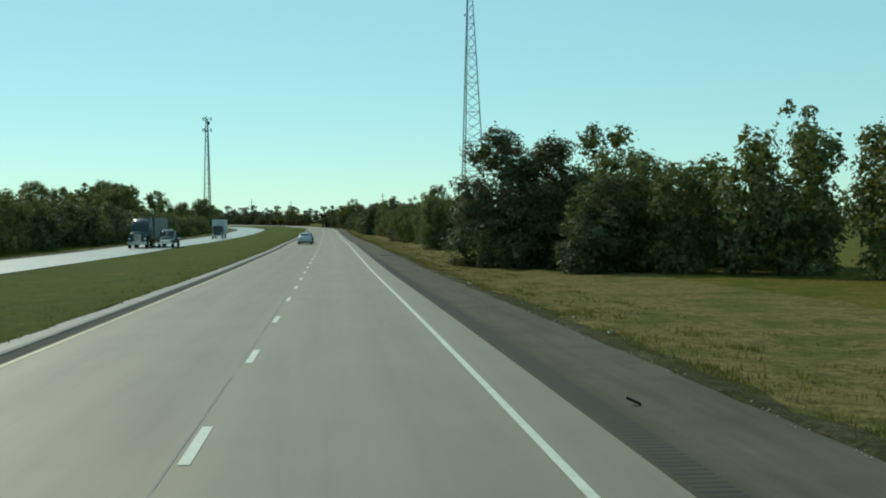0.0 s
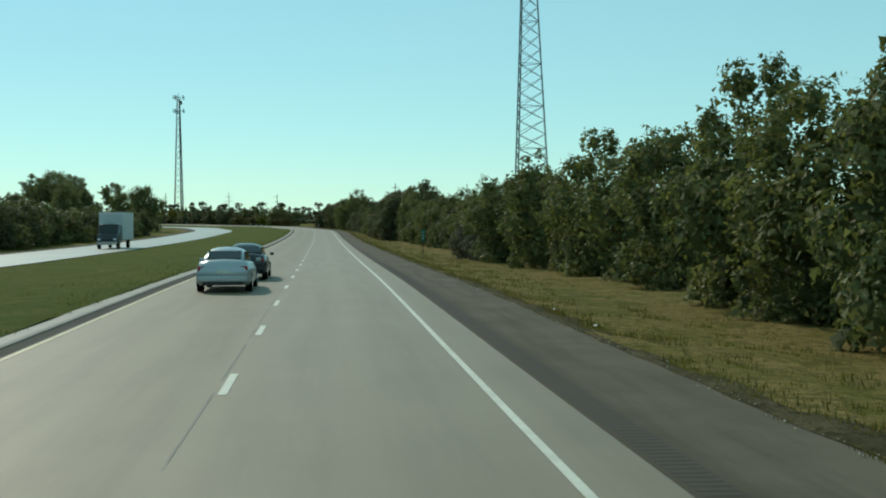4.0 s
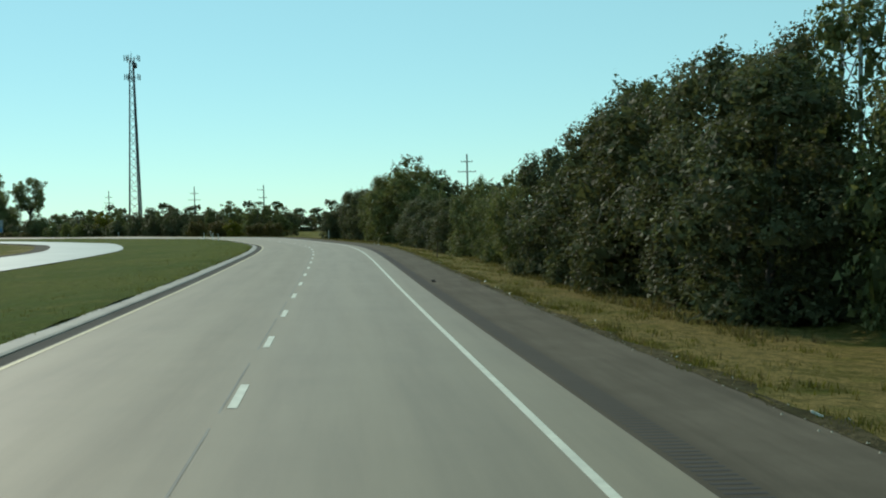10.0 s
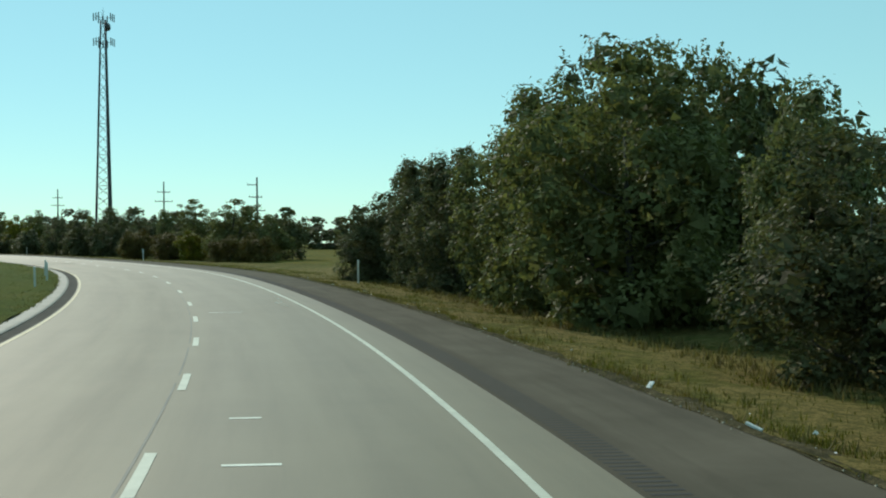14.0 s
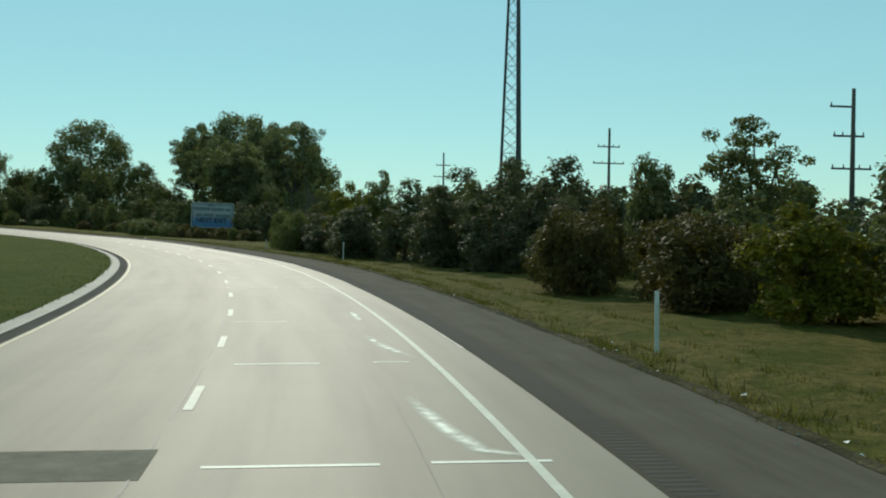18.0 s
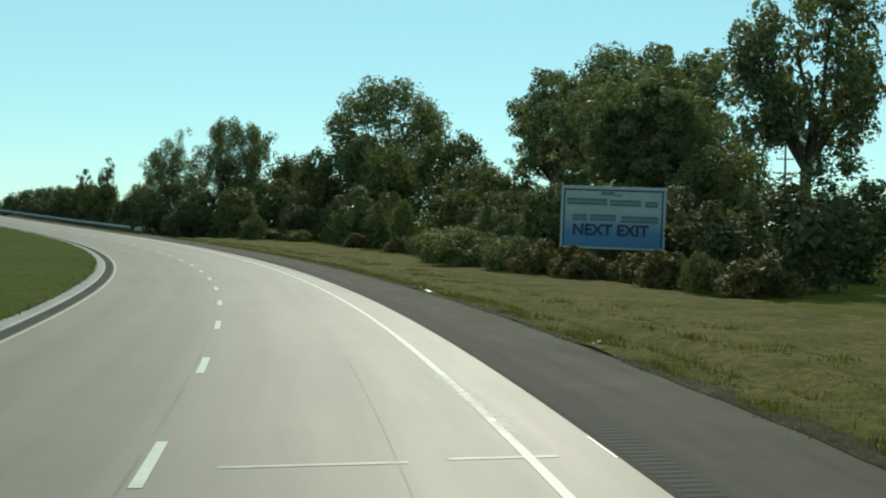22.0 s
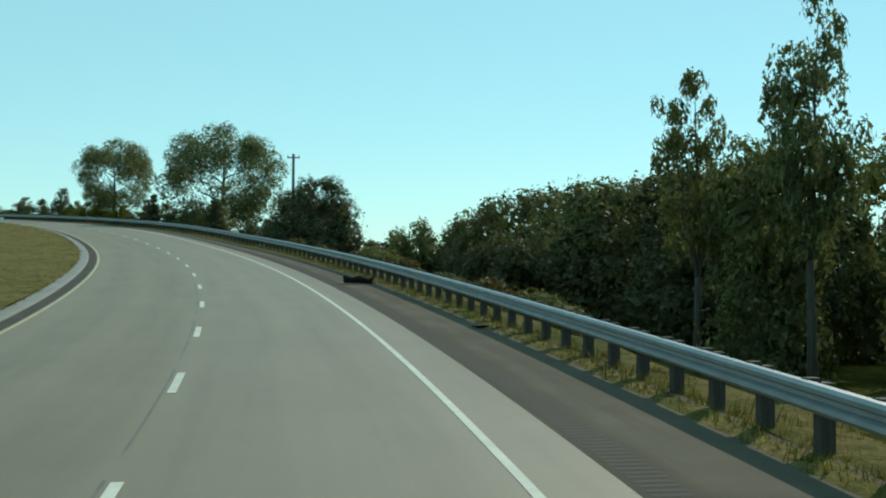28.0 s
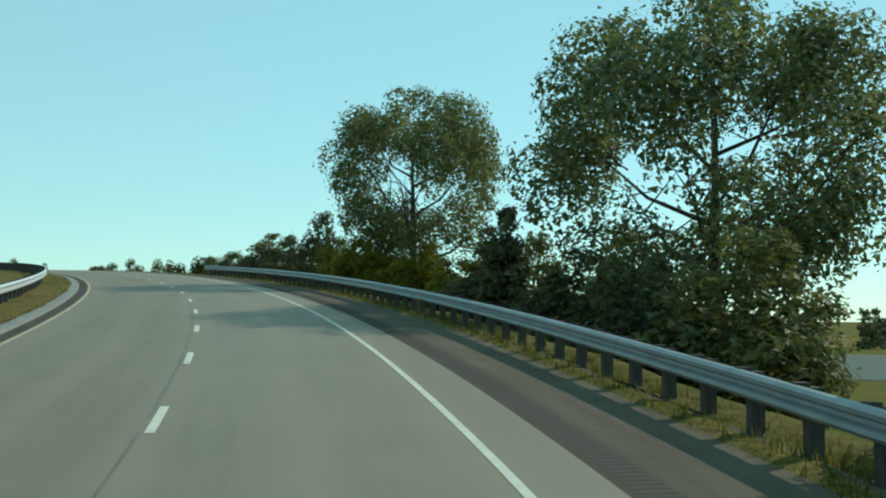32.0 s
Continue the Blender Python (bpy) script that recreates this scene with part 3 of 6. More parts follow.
# chips of white along the seam at the joints
for s0, d0 in ((499.0, -3.66), (491.6, -3.66), (521.0, -3.70), (537.3, -3.66), (600.5, -3.60), (690.0, -3.2)):
    for k in range(3):
        strip("chip", [d0 - 0.07 + 0.05 * k, d0 - 0.035 + 0.05 * k], s0 - 0.10 + 0.04 * k, s0 + 0.11, 0.1, SCUFF_AND_GLINT, paved(0.0055), "", "", parent=road)

# rumble grooves along the shoulder: thin raised plates, near black to paint the grooves' shade
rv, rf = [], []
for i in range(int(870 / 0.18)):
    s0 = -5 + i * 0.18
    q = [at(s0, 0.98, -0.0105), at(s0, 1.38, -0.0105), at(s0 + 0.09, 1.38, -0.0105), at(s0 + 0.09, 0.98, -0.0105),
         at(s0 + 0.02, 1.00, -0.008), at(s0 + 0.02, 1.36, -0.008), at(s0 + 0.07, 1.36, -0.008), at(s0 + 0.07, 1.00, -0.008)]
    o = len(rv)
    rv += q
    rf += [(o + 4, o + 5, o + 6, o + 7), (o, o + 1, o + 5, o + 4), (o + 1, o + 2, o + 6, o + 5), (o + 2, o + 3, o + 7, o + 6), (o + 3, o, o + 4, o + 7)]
tagged(mesh_ob("rumble_strip", rv, rf, GROOVE_SHADE), "row of rumble grooves along the asphalt shoulder, their shade painted near black", "rumble strip", "", "stuff")
# a broken lip where concrete meets asphalt round the bend, paled to paint its glint
rs_lip = np.random.RandomState(29)
lip = 440.0
while lip < 660:
    ln = rs_lip.uniform(0.5, 3.5) if 505 < lip < 565 else rs_lip.uniform(2.0, 7.0)
    if rs_lip.uniform() < (0.75 if 505 < lip < 565 else 0.45):
        strip("pavement_lip", [0.835, 0.84 + rs_lip.uniform(0.02, 0.045)], lip, lip + ln, ln / 2, SCUFF_AND_GLINT if 505 < lip < 565 else SMEAR_AND_GLINT, paved(0.004), "", "", parent=road)
    lip += ln + rs_lip.uniform(0.1, 1.2)

# ---- plants ----
def leaf_blades(rs, pos, way, size, lift):
    """One three-cornered leaf spray at every position, facing roughly along way."""
    n = len(pos)
    nrm = way * 0.8 + rs.normal(size=(n, 3)) * 0.42 + np.array([0, 0, lift])
    nrm /= np.linalg.norm(nrm, axis=1)[:, None]
    t = np.cross(nrm, rs.normal(size=(n, 3)))
    t /= np.linalg.norm(t, axis=1)[:, None]
    b = np.cross(nrm, t)
    ln = (size * np.exp(rs.normal(0, 0.32, n)))[:, None]
    wd = ln * rs.uniform(0.55, 0.95, n)[:, None]
    v = np.stack([pos - t * ln * 0.55, pos + t * ln * 0.45 + b * wd * 0.5, pos + t * ln * 0.45 - b * wd * 0.5], 1).reshape(-1, 3)
    v[:, 2] = np.maximum(v[:, 2], 0.02)
    return v, np.arange(n * 3).reshape(-1, 3)


def leaves(rs, centres, radii, count, size, lift=0.35, flat=1.0, shell=0.86, core=0.0):
    """Leaf sprays on the outer side of lumpy clumps; core fills each clump with dense inner foliage."""
    centres, radii = np.asarray(centres, float), np.asarray(radii, float)
    n = int(count * (7.0 if shell else 1.0))
    pick = rs.choice(len(centres), n, p=radii**2 / np.sum(radii**2))
    way = rs.normal(size=(n, 3))
    way /= np.linalg.norm(way, axis=1)[:, None]
    knobs = rs.normal(size=(len(centres), 9, 3))     # smaller knobs on every clump
    knobs /= np.linalg.norm(knobs, axis=2)[:, :, None]
    near = np.max(np.einsum("nkj,nj->nk", knobs[pick], way), axis=1)
    far = 0.80 + 0.26 * np.clip((near - 0.55) / 0.4, 0, 1) + rs.normal(0, 0.08, n) + 0.42 * rs.uniform(0, 1, n) ** 6
    pos = centres[pick] + way * (radii[pick] * far)[:, None] * np.array([1, 1, flat])
    keep = rs.uniform(0, 1, n) < np.where(way[:, 2] < -0.35, 0.45, 1.0) * (np.clip((near - 0.62) / 0.22, 0.16, 1.0) if shell else 1.0)
    if shell:                                     # none inside a neighbouring clump
        for c, q in zip(centres, radii):
            dist = np.linalg.norm(pos - c, axis=1)
            keep &= (dist > q * shell) | (np.abs(centres[pick] - c).sum(axis=1) < 1e-9)
    pos, way = pos[keep][:count], way[keep][:count]
    got = leaf_blades(rs, pos, way, size, lift)
    if not core:
        return got
    cv = [got[0]]                                 # large dim sprays deep inside, so that no light falls through
    for c, q in zip(centres, radii):
        w = rs.normal(size=(16, 3))
        w /= np.linalg.norm(w, axis=1)[:, None]
        cv.append(leaf_blades(rs, c + w * (core * q * rs.uniform(0.6, 1.0, 16))[:, None] * np.array([1, 1, flat]), w, q * 0.62, 0.1)[0])
    v = np.concatenate(cv)
    return v, np.arange(len(v)).reshape(-1, 3)


def limbs(rs, height, radius, lean=0.1, forks=7, start=0.25, spread=0.8, twigs=3):
    """Trunk, limbs and twigs as tapering tubes; also the ends of the limbs."""
    chunks, ends = [], []
    base = max(0.05, height * 0.018)
    top = Vector((rs.uniform(-lean, lean) * height, rs.uniform(-lean, lean) * height, height * 0.86))
    spine = [Vector((0, 0, -0.15)), Vector((top.x * 0.2 + rs.uniform(-0.05, 0.05) * height * 0.3, top.y * 0.2, height * 0.25)), Vector((top.x * 0.6, top.y * 0.6, height * 0.55)), top]
    chunks.append(tube(spine, [base * 1.35, base, base * 0.62, base * 0.15], 7))
    ends.append(top)
    for k in range(forks):
        f = start + (0.8 - start) * k / max(1, forks - 1)
        z0 = f * height * 0.86
        q = Vector((np.interp(z0, [s.z for s in spine], [s.x for s in spine]), np.interp(z0, [s.z for s in spine], [s.y for s in spine]), z0))
        a = k * 2.4 + rs.uniform(-0.5, 0.5)
        reach = radius * spread * (1.15 - 0.6 * f) * rs.uniform(0.75, 1.1)
        tip = q + Vector((math.cos(a) * reach, math.sin(a) * reach, reach * rs.uniform(0.5, 1.0)))
        mid = q.lerp(tip, 0.5) + Vector((0, 0, -reach * 0.12))
        r0 = base * (0.62 - 0.35 * f)
        chunks.append(tube([q, mid, tip], [r0, r0 * 0.62, r0 * 0.2], 5))
        ends.append(tip)
        for j in range(twigs):
            g = rs.uniform(0.4, 0.95)
            p0 = q.lerp(tip, g)
            wy = Vector((rs.normal(), rs.normal(), abs(rs.normal()) * 0.8)).normalized() * reach * 0.45
            chunks.append(tube([p0, p0 + wy * 0.5, p0 + wy], [r0 * 0.35, r0 * 0.2, r0 * 0.06], 4))
            ends.append(p0 + wy)
    return merge(chunks), ends


KINDS, SIZE, FAR = {}, {}, []


def plant(kind, name, label, category, trunk, crown, bark, leaf):
    root = thing(name, label, category)
    if trunk is not None:
        mesh_ob("trunk", *trunk, bark, root, smooth=True)
    if crown is not None:
        mesh_ob("crown", *crown, leaf, root)
    root.location = (0, -900, 0)
    span = np.array([tuple(v) for v in (crown or trunk)[0]])
    SIZE[root.name] = (float(np.percentile(np.hypot(span[:, 0], span[:, 1]), 96)), float(np.percentile(span[:, 2], 99.3)))
    KINDS.setdefault(kind, []).append(root)
    return root


def join(*vf):
    vs, fs, o = [], [], 0
    for v, f in vf:
        vs.append(v)
        fs.append(np.asarray(f) + o)
        o += len(v)
    return np.concatenate(vs), np.concatenate(fs)


def dome_balls(rs, r, h, n, low=0.12):
    """Clumps over several rounded lobes of uneven height that share one crown, within that radius and height."""
    lobes = [(rs.uniform(-0.14, 0.14) * r, rs.uniform(-0.14, 0.14) * r, h, 0.80 * r)]
    turn = rs.uniform(0, 6.283)
    for k in range(5):
        a = turn + k * 1.257 + rs.uniform(-0.4, 0.4)
        m = rs.uniform(0.34, 0.56) * r
        lobes.append((math.cos(a) * m, math.sin(a) * m, h * rs.uniform(0.62, 0.95), r * rs.uniform(0.44, 0.62)))
    c, q = [], []
    for i in range(n):
        ox, oy, top, wide_most = lobes[0 if i % 3 == 0 else 1 + i % 5]
        u = rs.uniform(0, 1) ** 0.8
        z = low * h + (top - low * h) * u
        wide = wide_most * math.sqrt(max(0.12, 1 - (max(0, u - 0.48) / 0.56) ** 2)) * (0.78 + 0.22 * min(1, u / 0.3))
        rad = r * rs.uniform(0.15, 0.36) * (1.1 - 0.45 * u * u)
        a, m = rs.uniform(0, 6.283), rs.uniform(0.15, 1) ** 0.5
        out = max(0, wide - rad * 0.6) * m
        c.append((ox + math.cos(a) * out, oy + math.sin(a) * out, max(rad * 0.5, min(z, top - rad * 0.8))))
        q.append(rad)
    for k in range(n // 6):                       # a ragged skirt that reaches the ground
        a, rad = rs.uniform(0, 6.283), r * rs.uniform(0.12, 0.26)
        m = (r - rad) * rs.uniform(0.3, 0.88)
        c.append((math.cos(a) * m, math.sin(a) * m, rad * rs.uniform(0.5, 1.2)))
        q.append(rad)
    return c, q


def domed(kind, label, seed, r, h, count, size, leaf, clumps=150, small=0.10, big=0.19):
    """A tall trunk under one wide rounded crown of fine clumps."""
    rs = np.random.RandomState(seed)
    trunk, _ = limbs(rs, h * 0.9, r * 0.9, 0.03, 11, 0.3, 0.95, 4)
    c, q = [], []
    for k in range(clumps):
        w = rs.normal(size=3)
        w /= np.linalg.norm(w)
        m = rs.uniform(0.55, 1.0) ** 0.5
        c.append((w[0] * r * 0.86 * m, w[1] * r * 0.86 * m, h * 0.62 + w[2] * h * 0.33 * m))
        q.append(r * rs.uniform(small, big))
    return plant(kind, "tree", label, "tree", trunk, leaves(rs, c, q, count, size, 0.3, 1.0, 0.0), BARK, leaf)


def shoots(rs, balls, n, length, size):
    """Leafy shoots that break the outline."""
    c, q = [], []
    for _ in range(n):
        k = rs.randint(len(balls[0]))
        p0 = np.array(balls[0][k])
        w = np.array([rs.normal() * 0.6, rs.normal() * 0.6, abs(rs.normal()) + 0.5])
        w /= np.linalg.norm(w)
        for j in range(5):
            c.append(tuple(p0 + w * (balls[1][k] * 0.85 + length * j / 4)))
            q.append(size * (1.3 - 0.24 * j))
    return c, q


def bushy(kind, name, label, category, seed, r, h, n, count, size, leaf, low=0.12, twiggy=10, bark=BARK, forks=6, core=0.55):
    rs = np.random.RandomState(seed)
    balls = dome_balls(rs, r, h, n, low)
    sh = shoots(rs, balls, twiggy * 2, 0.085 * h, 0.026 * h)
    crown = join(leaves(rs, balls[0], balls[1], count, size, core=core), leaves(rs, sh[0], sh[1], max(8, count // 6), size * 0.8, shell=0))
    trunk, _ = limbs(rs, h * 0.8, r * 0.8, 0.06, forks, 0.12, 0.8, 2)
    return plant(kind, name, label, category, trunk, crown, bark, leaf)


def lofty(kind, label, seed, r, h, bare, count, size, leaf, ball, leaders=6, per=9):
    """A tall open tree: leaders from a forked trunk, boughs, twigs, and leaf clumps with sky between them."""
    rs = np.random.RandomState(seed)
    base = h * 0.019
    fork = Vector((rs.uniform(-0.02, 0.02) * h, rs.uniform(-0.02, 0.02) * h, bare * h))
    chunks = [tube([Vector((0, 0, -0.15)), fork * 0.5, fork], [base * 1.5, base * 1.1, base * 0.95], 8)]
    c, q = [], []
    for k in range(leaders):
        a = k * 6.283 / leaders + rs.uniform(-0.4, 0.4)
        f = 0.12 if k == 0 else rs.uniform(0.38, 0.95)
        reach, top = r * f, h * (0.97 - 0.42 * f * f) * rs.uniform(0.92, 1.0)
        tip = Vector((math.cos(a) * reach, math.sin(a) * reach, top - ball))
        m1, m2 = fork.lerp(tip, 0.33), fork.lerp(tip, 0.68)
        m1 += Vector((math.cos(a), math.sin(a), 0)) * reach * 0.10 + Vector((rs.normal(), rs.normal(), 0)) * 0.012 * h
        m2 += Vector((rs.normal(), rs.normal(), 0)) * 0.018 * h
        way = [fork, m1, m2, tip]
        chunks.append(tube(way, [base * 0.62, base * 0.45, base * 0.26, base * 0.05], 6))
        for j in range(per):
            g = 0.14 + 0.86 * (j + rs.uniform(0, 0.9)) / per
            i = min(2, int(g * 3))
            p0 = way[i].lerp(way[i + 1], g * 3 - i if g < 1 else 1)
            w = a + rs.uniform(-1.5, 1.5)
            out = r * rs.uniform(0.22, 0.5) * (1.15 - 0.65 * g)
            p2 = p0 + Vector((math.cos(w) * out, math.sin(w) * out, out * rs.uniform(-0.15, 0.75)))
            away = math.hypot(p2.x, p2.y)
            if away > r - ball * 0.4:
                p2.x, p2.y = p2.x * (r - ball * 0.4) / away, p2.y * (r - ball * 0.4) / away
            p1 = p0.lerp(p2, 0.5) + Vector((0, 0, 0.06 * out))
            chunks.append(tube([p0, p1, p2], [base * 0.2, base * 0.13, base * 0.03], 5))
            for n in range(3):
                e = p0.lerp(p2, 0.45 + 0.28 * n) + Vector((rs.normal(), rs.normal(), rs.normal() * 0.7)) * ball * 0.7
                chunks.append(tube([p1, p1.lerp(e, 0.55) + Vector((0, 0, 0.05)), e], [base * 0.07, base * 0.05, base * 0.015], 4))
                c.append((e.x, e.y, min(e.z, h - ball * 0.5)))
                q.append(ball * rs.uniform(0.35, 0.78))
        c.append(tuple(tip))
        q.append(ball * 0.8)
    return plant(kind, "tree", label, "tree", merge(chunks), leaves(rs, c, q, count, size, 0.1, 0.8, 0.0), BARK, leaf)


def cedar(seed, r, h, count):
    rs = np.random.RandomState(seed)
    c, q = [], []
    for k in range(70):
        z = h * (0.06 + 0.92 * rs.uniform(0, 1) ** 1.1)
        wide = r * (1 - z / h) ** 0.8
        a = rs.uniform(0, 6.283)
        c.append((math.cos(a) * wide * 0.7, math.sin(a) * wide * 0.7, z))
        q.append(0.16 * r + 0.28 * wide)
    trunk, _ = limbs(rs, h * 0.9, r * 0.6, 0.01, 5, 0.2, 0.5, 1)
    return plant("cedar", "cedar", "dark conical cedar beside the road", "tree", trunk, leaves(rs, c, q, count, 0.15, 0.5, core=0.7), BARK, LEAF_DARK)


for k in range(3):
    bushy("broad", "tree", "dense dark green broadleaf tree of the roadside hedgerow", "tree", 11 + k, 2.6, 6.4, 56, 6200, 0.165, LEAF, 0.07, 14)
    bushy("dark", "tree", "tall dense dark-leaved tree of the roadside hedgerow", "tree", 31 + k, 2.8, 7.6, 60, 6200, 0.175, LEAF_DARK, 0.05, 18)
    bushy("broad_near", "tree", "dense green broadleaf tree of the roadside hedgerow", "tree", 14 + k, 2.6, 6.4, 70, 13000, 0.12, LEAF, 0.07, 18)
    bushy("dark_near", "tree", "tall dark dense-leaved tree of the roadside hedgerow", "tree", 34 + k, 2.8, 7.6, 74, 13000, 0.125, LEAF_DARK, 0.05, 20)
for k in range(2):
    bushy("yellow", "tree", "hedgerow tree with yellowing green leaves", "tree", 41 + k, 2.4, 5.6, 40, 9000, 0.13, LEAF_YELLOW, 0.07)
    bushy("brown", "bush", "rounded bush with browning leaves on the verge", "bush", 51 + k, 2.2, 3.4, 40, 9000, 0.105, LEAF_BROWN, 0.05, 6)
    bushy("vine", "bush", "low thicket draped with pale vines", "bush", 61 + k, 2.6, 3.2, 40, 7000, 0.13, LEAF_VINE, 0.05, 12)
    bushy("bush", "bush", "low green bush at the edge of the mown grass", "bush", 71 + k, 2.0, 2.6, 34, 6000, 0.11, LEAF, 0.05, 8)
    lofty("airy", "slender tree with a thin open crown above the hedgerow", 81 + k, 2.4, 9.0, 0.3, 10000, 0.15, LEAF, 0.62, 5, 8)
    lofty("cotton", "tall cottonwood with an open silvery green crown", 91 + k, 6.5, 20.0, 0.32, 26000, 0.24, LEAF_SILVER, 1.1, 7, 9)
    cedar(101 + k, 1.3, 5.0, 5600)
    bushy("far", "tree", "distant tree on the far edge of the fields", "tree", 111 + k, 4.0, 8.0, 20, 650, 0.6, LEAF, 0.05, 3, BARK, 3)
    bushy("mass", "tree", "broad dense tree in the wood behind the verge", "tree", 121 + k, 4.2, 8.5, 64, 7500, 0.22, LEAF, 0.04, 16)
    bushy("thick", "tree", "dense green tree in the back of the hedgerow", "tree", 171 + k, 2.8, 5.0, 30, 2300, 0.225, LEAF_DARK if k else LEAF, 0.04, 8, BARK, 4)
    lofty("spread", "spreading cottonwood with an open light-spotted crown", 181 + k, 7.5, 12.5, 0.15, 52000, 0.165, LEAF_SILVER, 1.15, 13, 9)
bushy("willow", "bush", "large bush with upright leafy shoots below the guardrail", "bush", 191, 3.9, 7.6, 80, 26000, 0.13, LEAF_DARK, 0.05, 60)
for k in range(2):
    domed("round", "spreading cottonwood with a rounded light-spotted crown", 133 + k, 7.2, 17.5, 50000, 0.19, LEAF_SILVER, 110, 0.09, 0.20)
domed("crowned", "large dome-crowned tree with gold-tinged thin leaves", 131, 8.7, 23.0, 26000, 0.34, LEAF_SILVER)
bushy("grey", "bush", "grey dry leafless shrub at the foot of the trees", "bush", 141, 1.6, 2.9, 30, 5200, 0.09, LEAF_GREY, 0.04, 20)
bushy("weeds", "bush", "tall dry weeds at the edge of the mown grass", "weeds", 151, 1.4, 1.5, 24, 2600, 0.12, WEED, 0.03, 30, BARK, 2, 0.5)
rs_dead = np.random.RandomState(161)


def bare_branch(p0, way, length, radius, depth, stems, twigs):
    """A bare branch that forks into finer ones."""
    mid = p0 + way * length * 0.5 + Vector((rs_dead.normal(), rs_dead.normal(), 0.3)) * length * 0.06
    tip = p0 + way * length + Vector((0, 0, length * 0.08))
    (stems if depth > 1 else twigs).append(tube([p0, mid, tip], [radius, radius * 0.75, radius * 0.4], 5 if depth > 1 else 4))
    if depth == 0:
        return
    for k in range(4):
        f = 0.35 + 0.65 * (k + rs_dead.uniform(0, 0.8)) / 4
        q = p0.lerp(mid, f * 2) if f < 0.5 else mid.lerp(tip, min(1, f * 2 - 1))
        turn = (way + Vector((rs_dead.normal(), rs_dead.normal(), abs(rs_dead.normal()) * 0.4)) * 0.55).normalized()
        bare_branch(q, turn, length * rs_dead.uniform(0.42, 0.62), radius * 0.5, depth - 1, stems, twigs)


dead_stems, dead_twigs = [], []
for k in range(5):
    a = k * 1.257 + 0.4
    bare_branch(Vector((math.cos(a) * 0.12, math.sin(a) * 0.12, -0.1)), Vector((math.cos(a) * 0.30, math.sin(a) * 0.30, 1)).normalized(), 3.6 * rs_dead.uniform(0.85, 1.1), 0.075, 3, dead_stems, dead_twigs)
dead_root = plant("dead", "dead_tree", "bare dead tree with fine grey branches", "tree", merge(dead_stems), None, BARK_DEAD, None)
mesh_ob("twigs", *merge(dead_twigs), BARK_DEAD, dead_root, "fine bare grey twigs")


def put(kind, s, d, h, r, group="", x=None, y=None, spin=None):
    """A plant of that kind, h high and r in radius, on the ground at s, d (or at x, y of the plan)."""
    if d > 14.4 and 100 < s < 420 and kind in ("broad", "dark"):
        kind = "thick"
    if kind in ("broad", "dark") and d < 12.5 and (280 < s < 430 or 60 < s < 80 or 186 < s < 260):
        kind += "_near"                           # finer leaves where the road passes close by
    rs = np.random.RandomState(int(abs(s * 37 + d * 101 + (x or 0) * 13 + (y or 0) * 7)) % 99991)
    proto = KINDS[kind][rs.randint(len(KINDS[kind]))]
    q = spot(s, d) if x is None else Vector((x, y, land_at(x, y)))
    r0, h0 = SIZE[proto.name]
    m = pose(q.x, q.y, q.z - (0.06 if x is None else 0.3), 0, 0, rs.uniform(0, 360) if spin is None else spin) @ Matrix.Diagonal((r / r0, r / r0, h / h0, 1))
    if kind == "far":                             # trees of the distance are joined
        FAR.append((proto, m))
        return None
    ob = copy_thing(proto, m)
    if group:
        ob["group"] = group
    return ob


# hedgerow on the right of the straight: kind, s, d, height, radius
ROW_A = [("dark", 75, 9.7, 9.3, 3.8), ("dark", 64.5, 13.4, 5.7, 2.6), ("broad", 76.5, 17.5, 9.7, 3.9), ("broad", 59, 22.4, 9.1, 3.5),
         ("broad", 51, 26, 8.2, 3.6), ("broad", 62, 18.4, 6.4, 2.4), ("broad", 89, 11, 6.1, 1.8), ("dark", 121, 14.2, 7.5, 3.1),
         ("broad", 141, 11, 7.8, 2.6), ("broad", 133.5, 13.5, 7.2, 2.0), ("broad", 118, 17.5, 6.0, 1.8), ("broad", 99, 16.5, 5.2, 2.4),
         ("broad", 107, 18.5, 5.6, 2.6), ("broad", 151, 12, 6.6, 2.4), ("broad", 46, 29, 8, 3.6), ("dark", 79, 13.6, 8.4, 3.0), ("dark_near", 72.5, 12.6, 8.5, 3.7), ("broad_near", 66.5, 16, 7.3, 3.3)]
ROW_B = [("broad", 164, 12, 7.6, 2.7), ("broad", 176, 11.5, 7.0, 2.6), ("broad", 188, 10.8, 6.2, 2.7), ("broad", 193.5, 15.2, 7.2, 2.6),
         ("broad", 195, 11.2, 5.7, 2.3), ("grey", 197, 9.3, 3.1, 1.6), ("grey", 192, 9.6, 2.6, 1.4), ("dark", 207, 12.5, 6.4, 2.4),
         ("broad", 214, 13.5, 6.0, 2.7), ("dark", 226, 13, 6.6, 2.7), ("broad", 232, 13, 6.0, 2.6), ("broad", 239, 12.4, 6.2, 2.7), ("dark", 288, 14.2, 9.5, 2.8),
         ("broad", 243, 13, 6.0, 2.0), ("broad", 248, 11.4, 5.9, 1.9), ("broad", 257, 12, 5.6, 2.4), ("broad", 266, 12.2, 5.6, 2.6)]
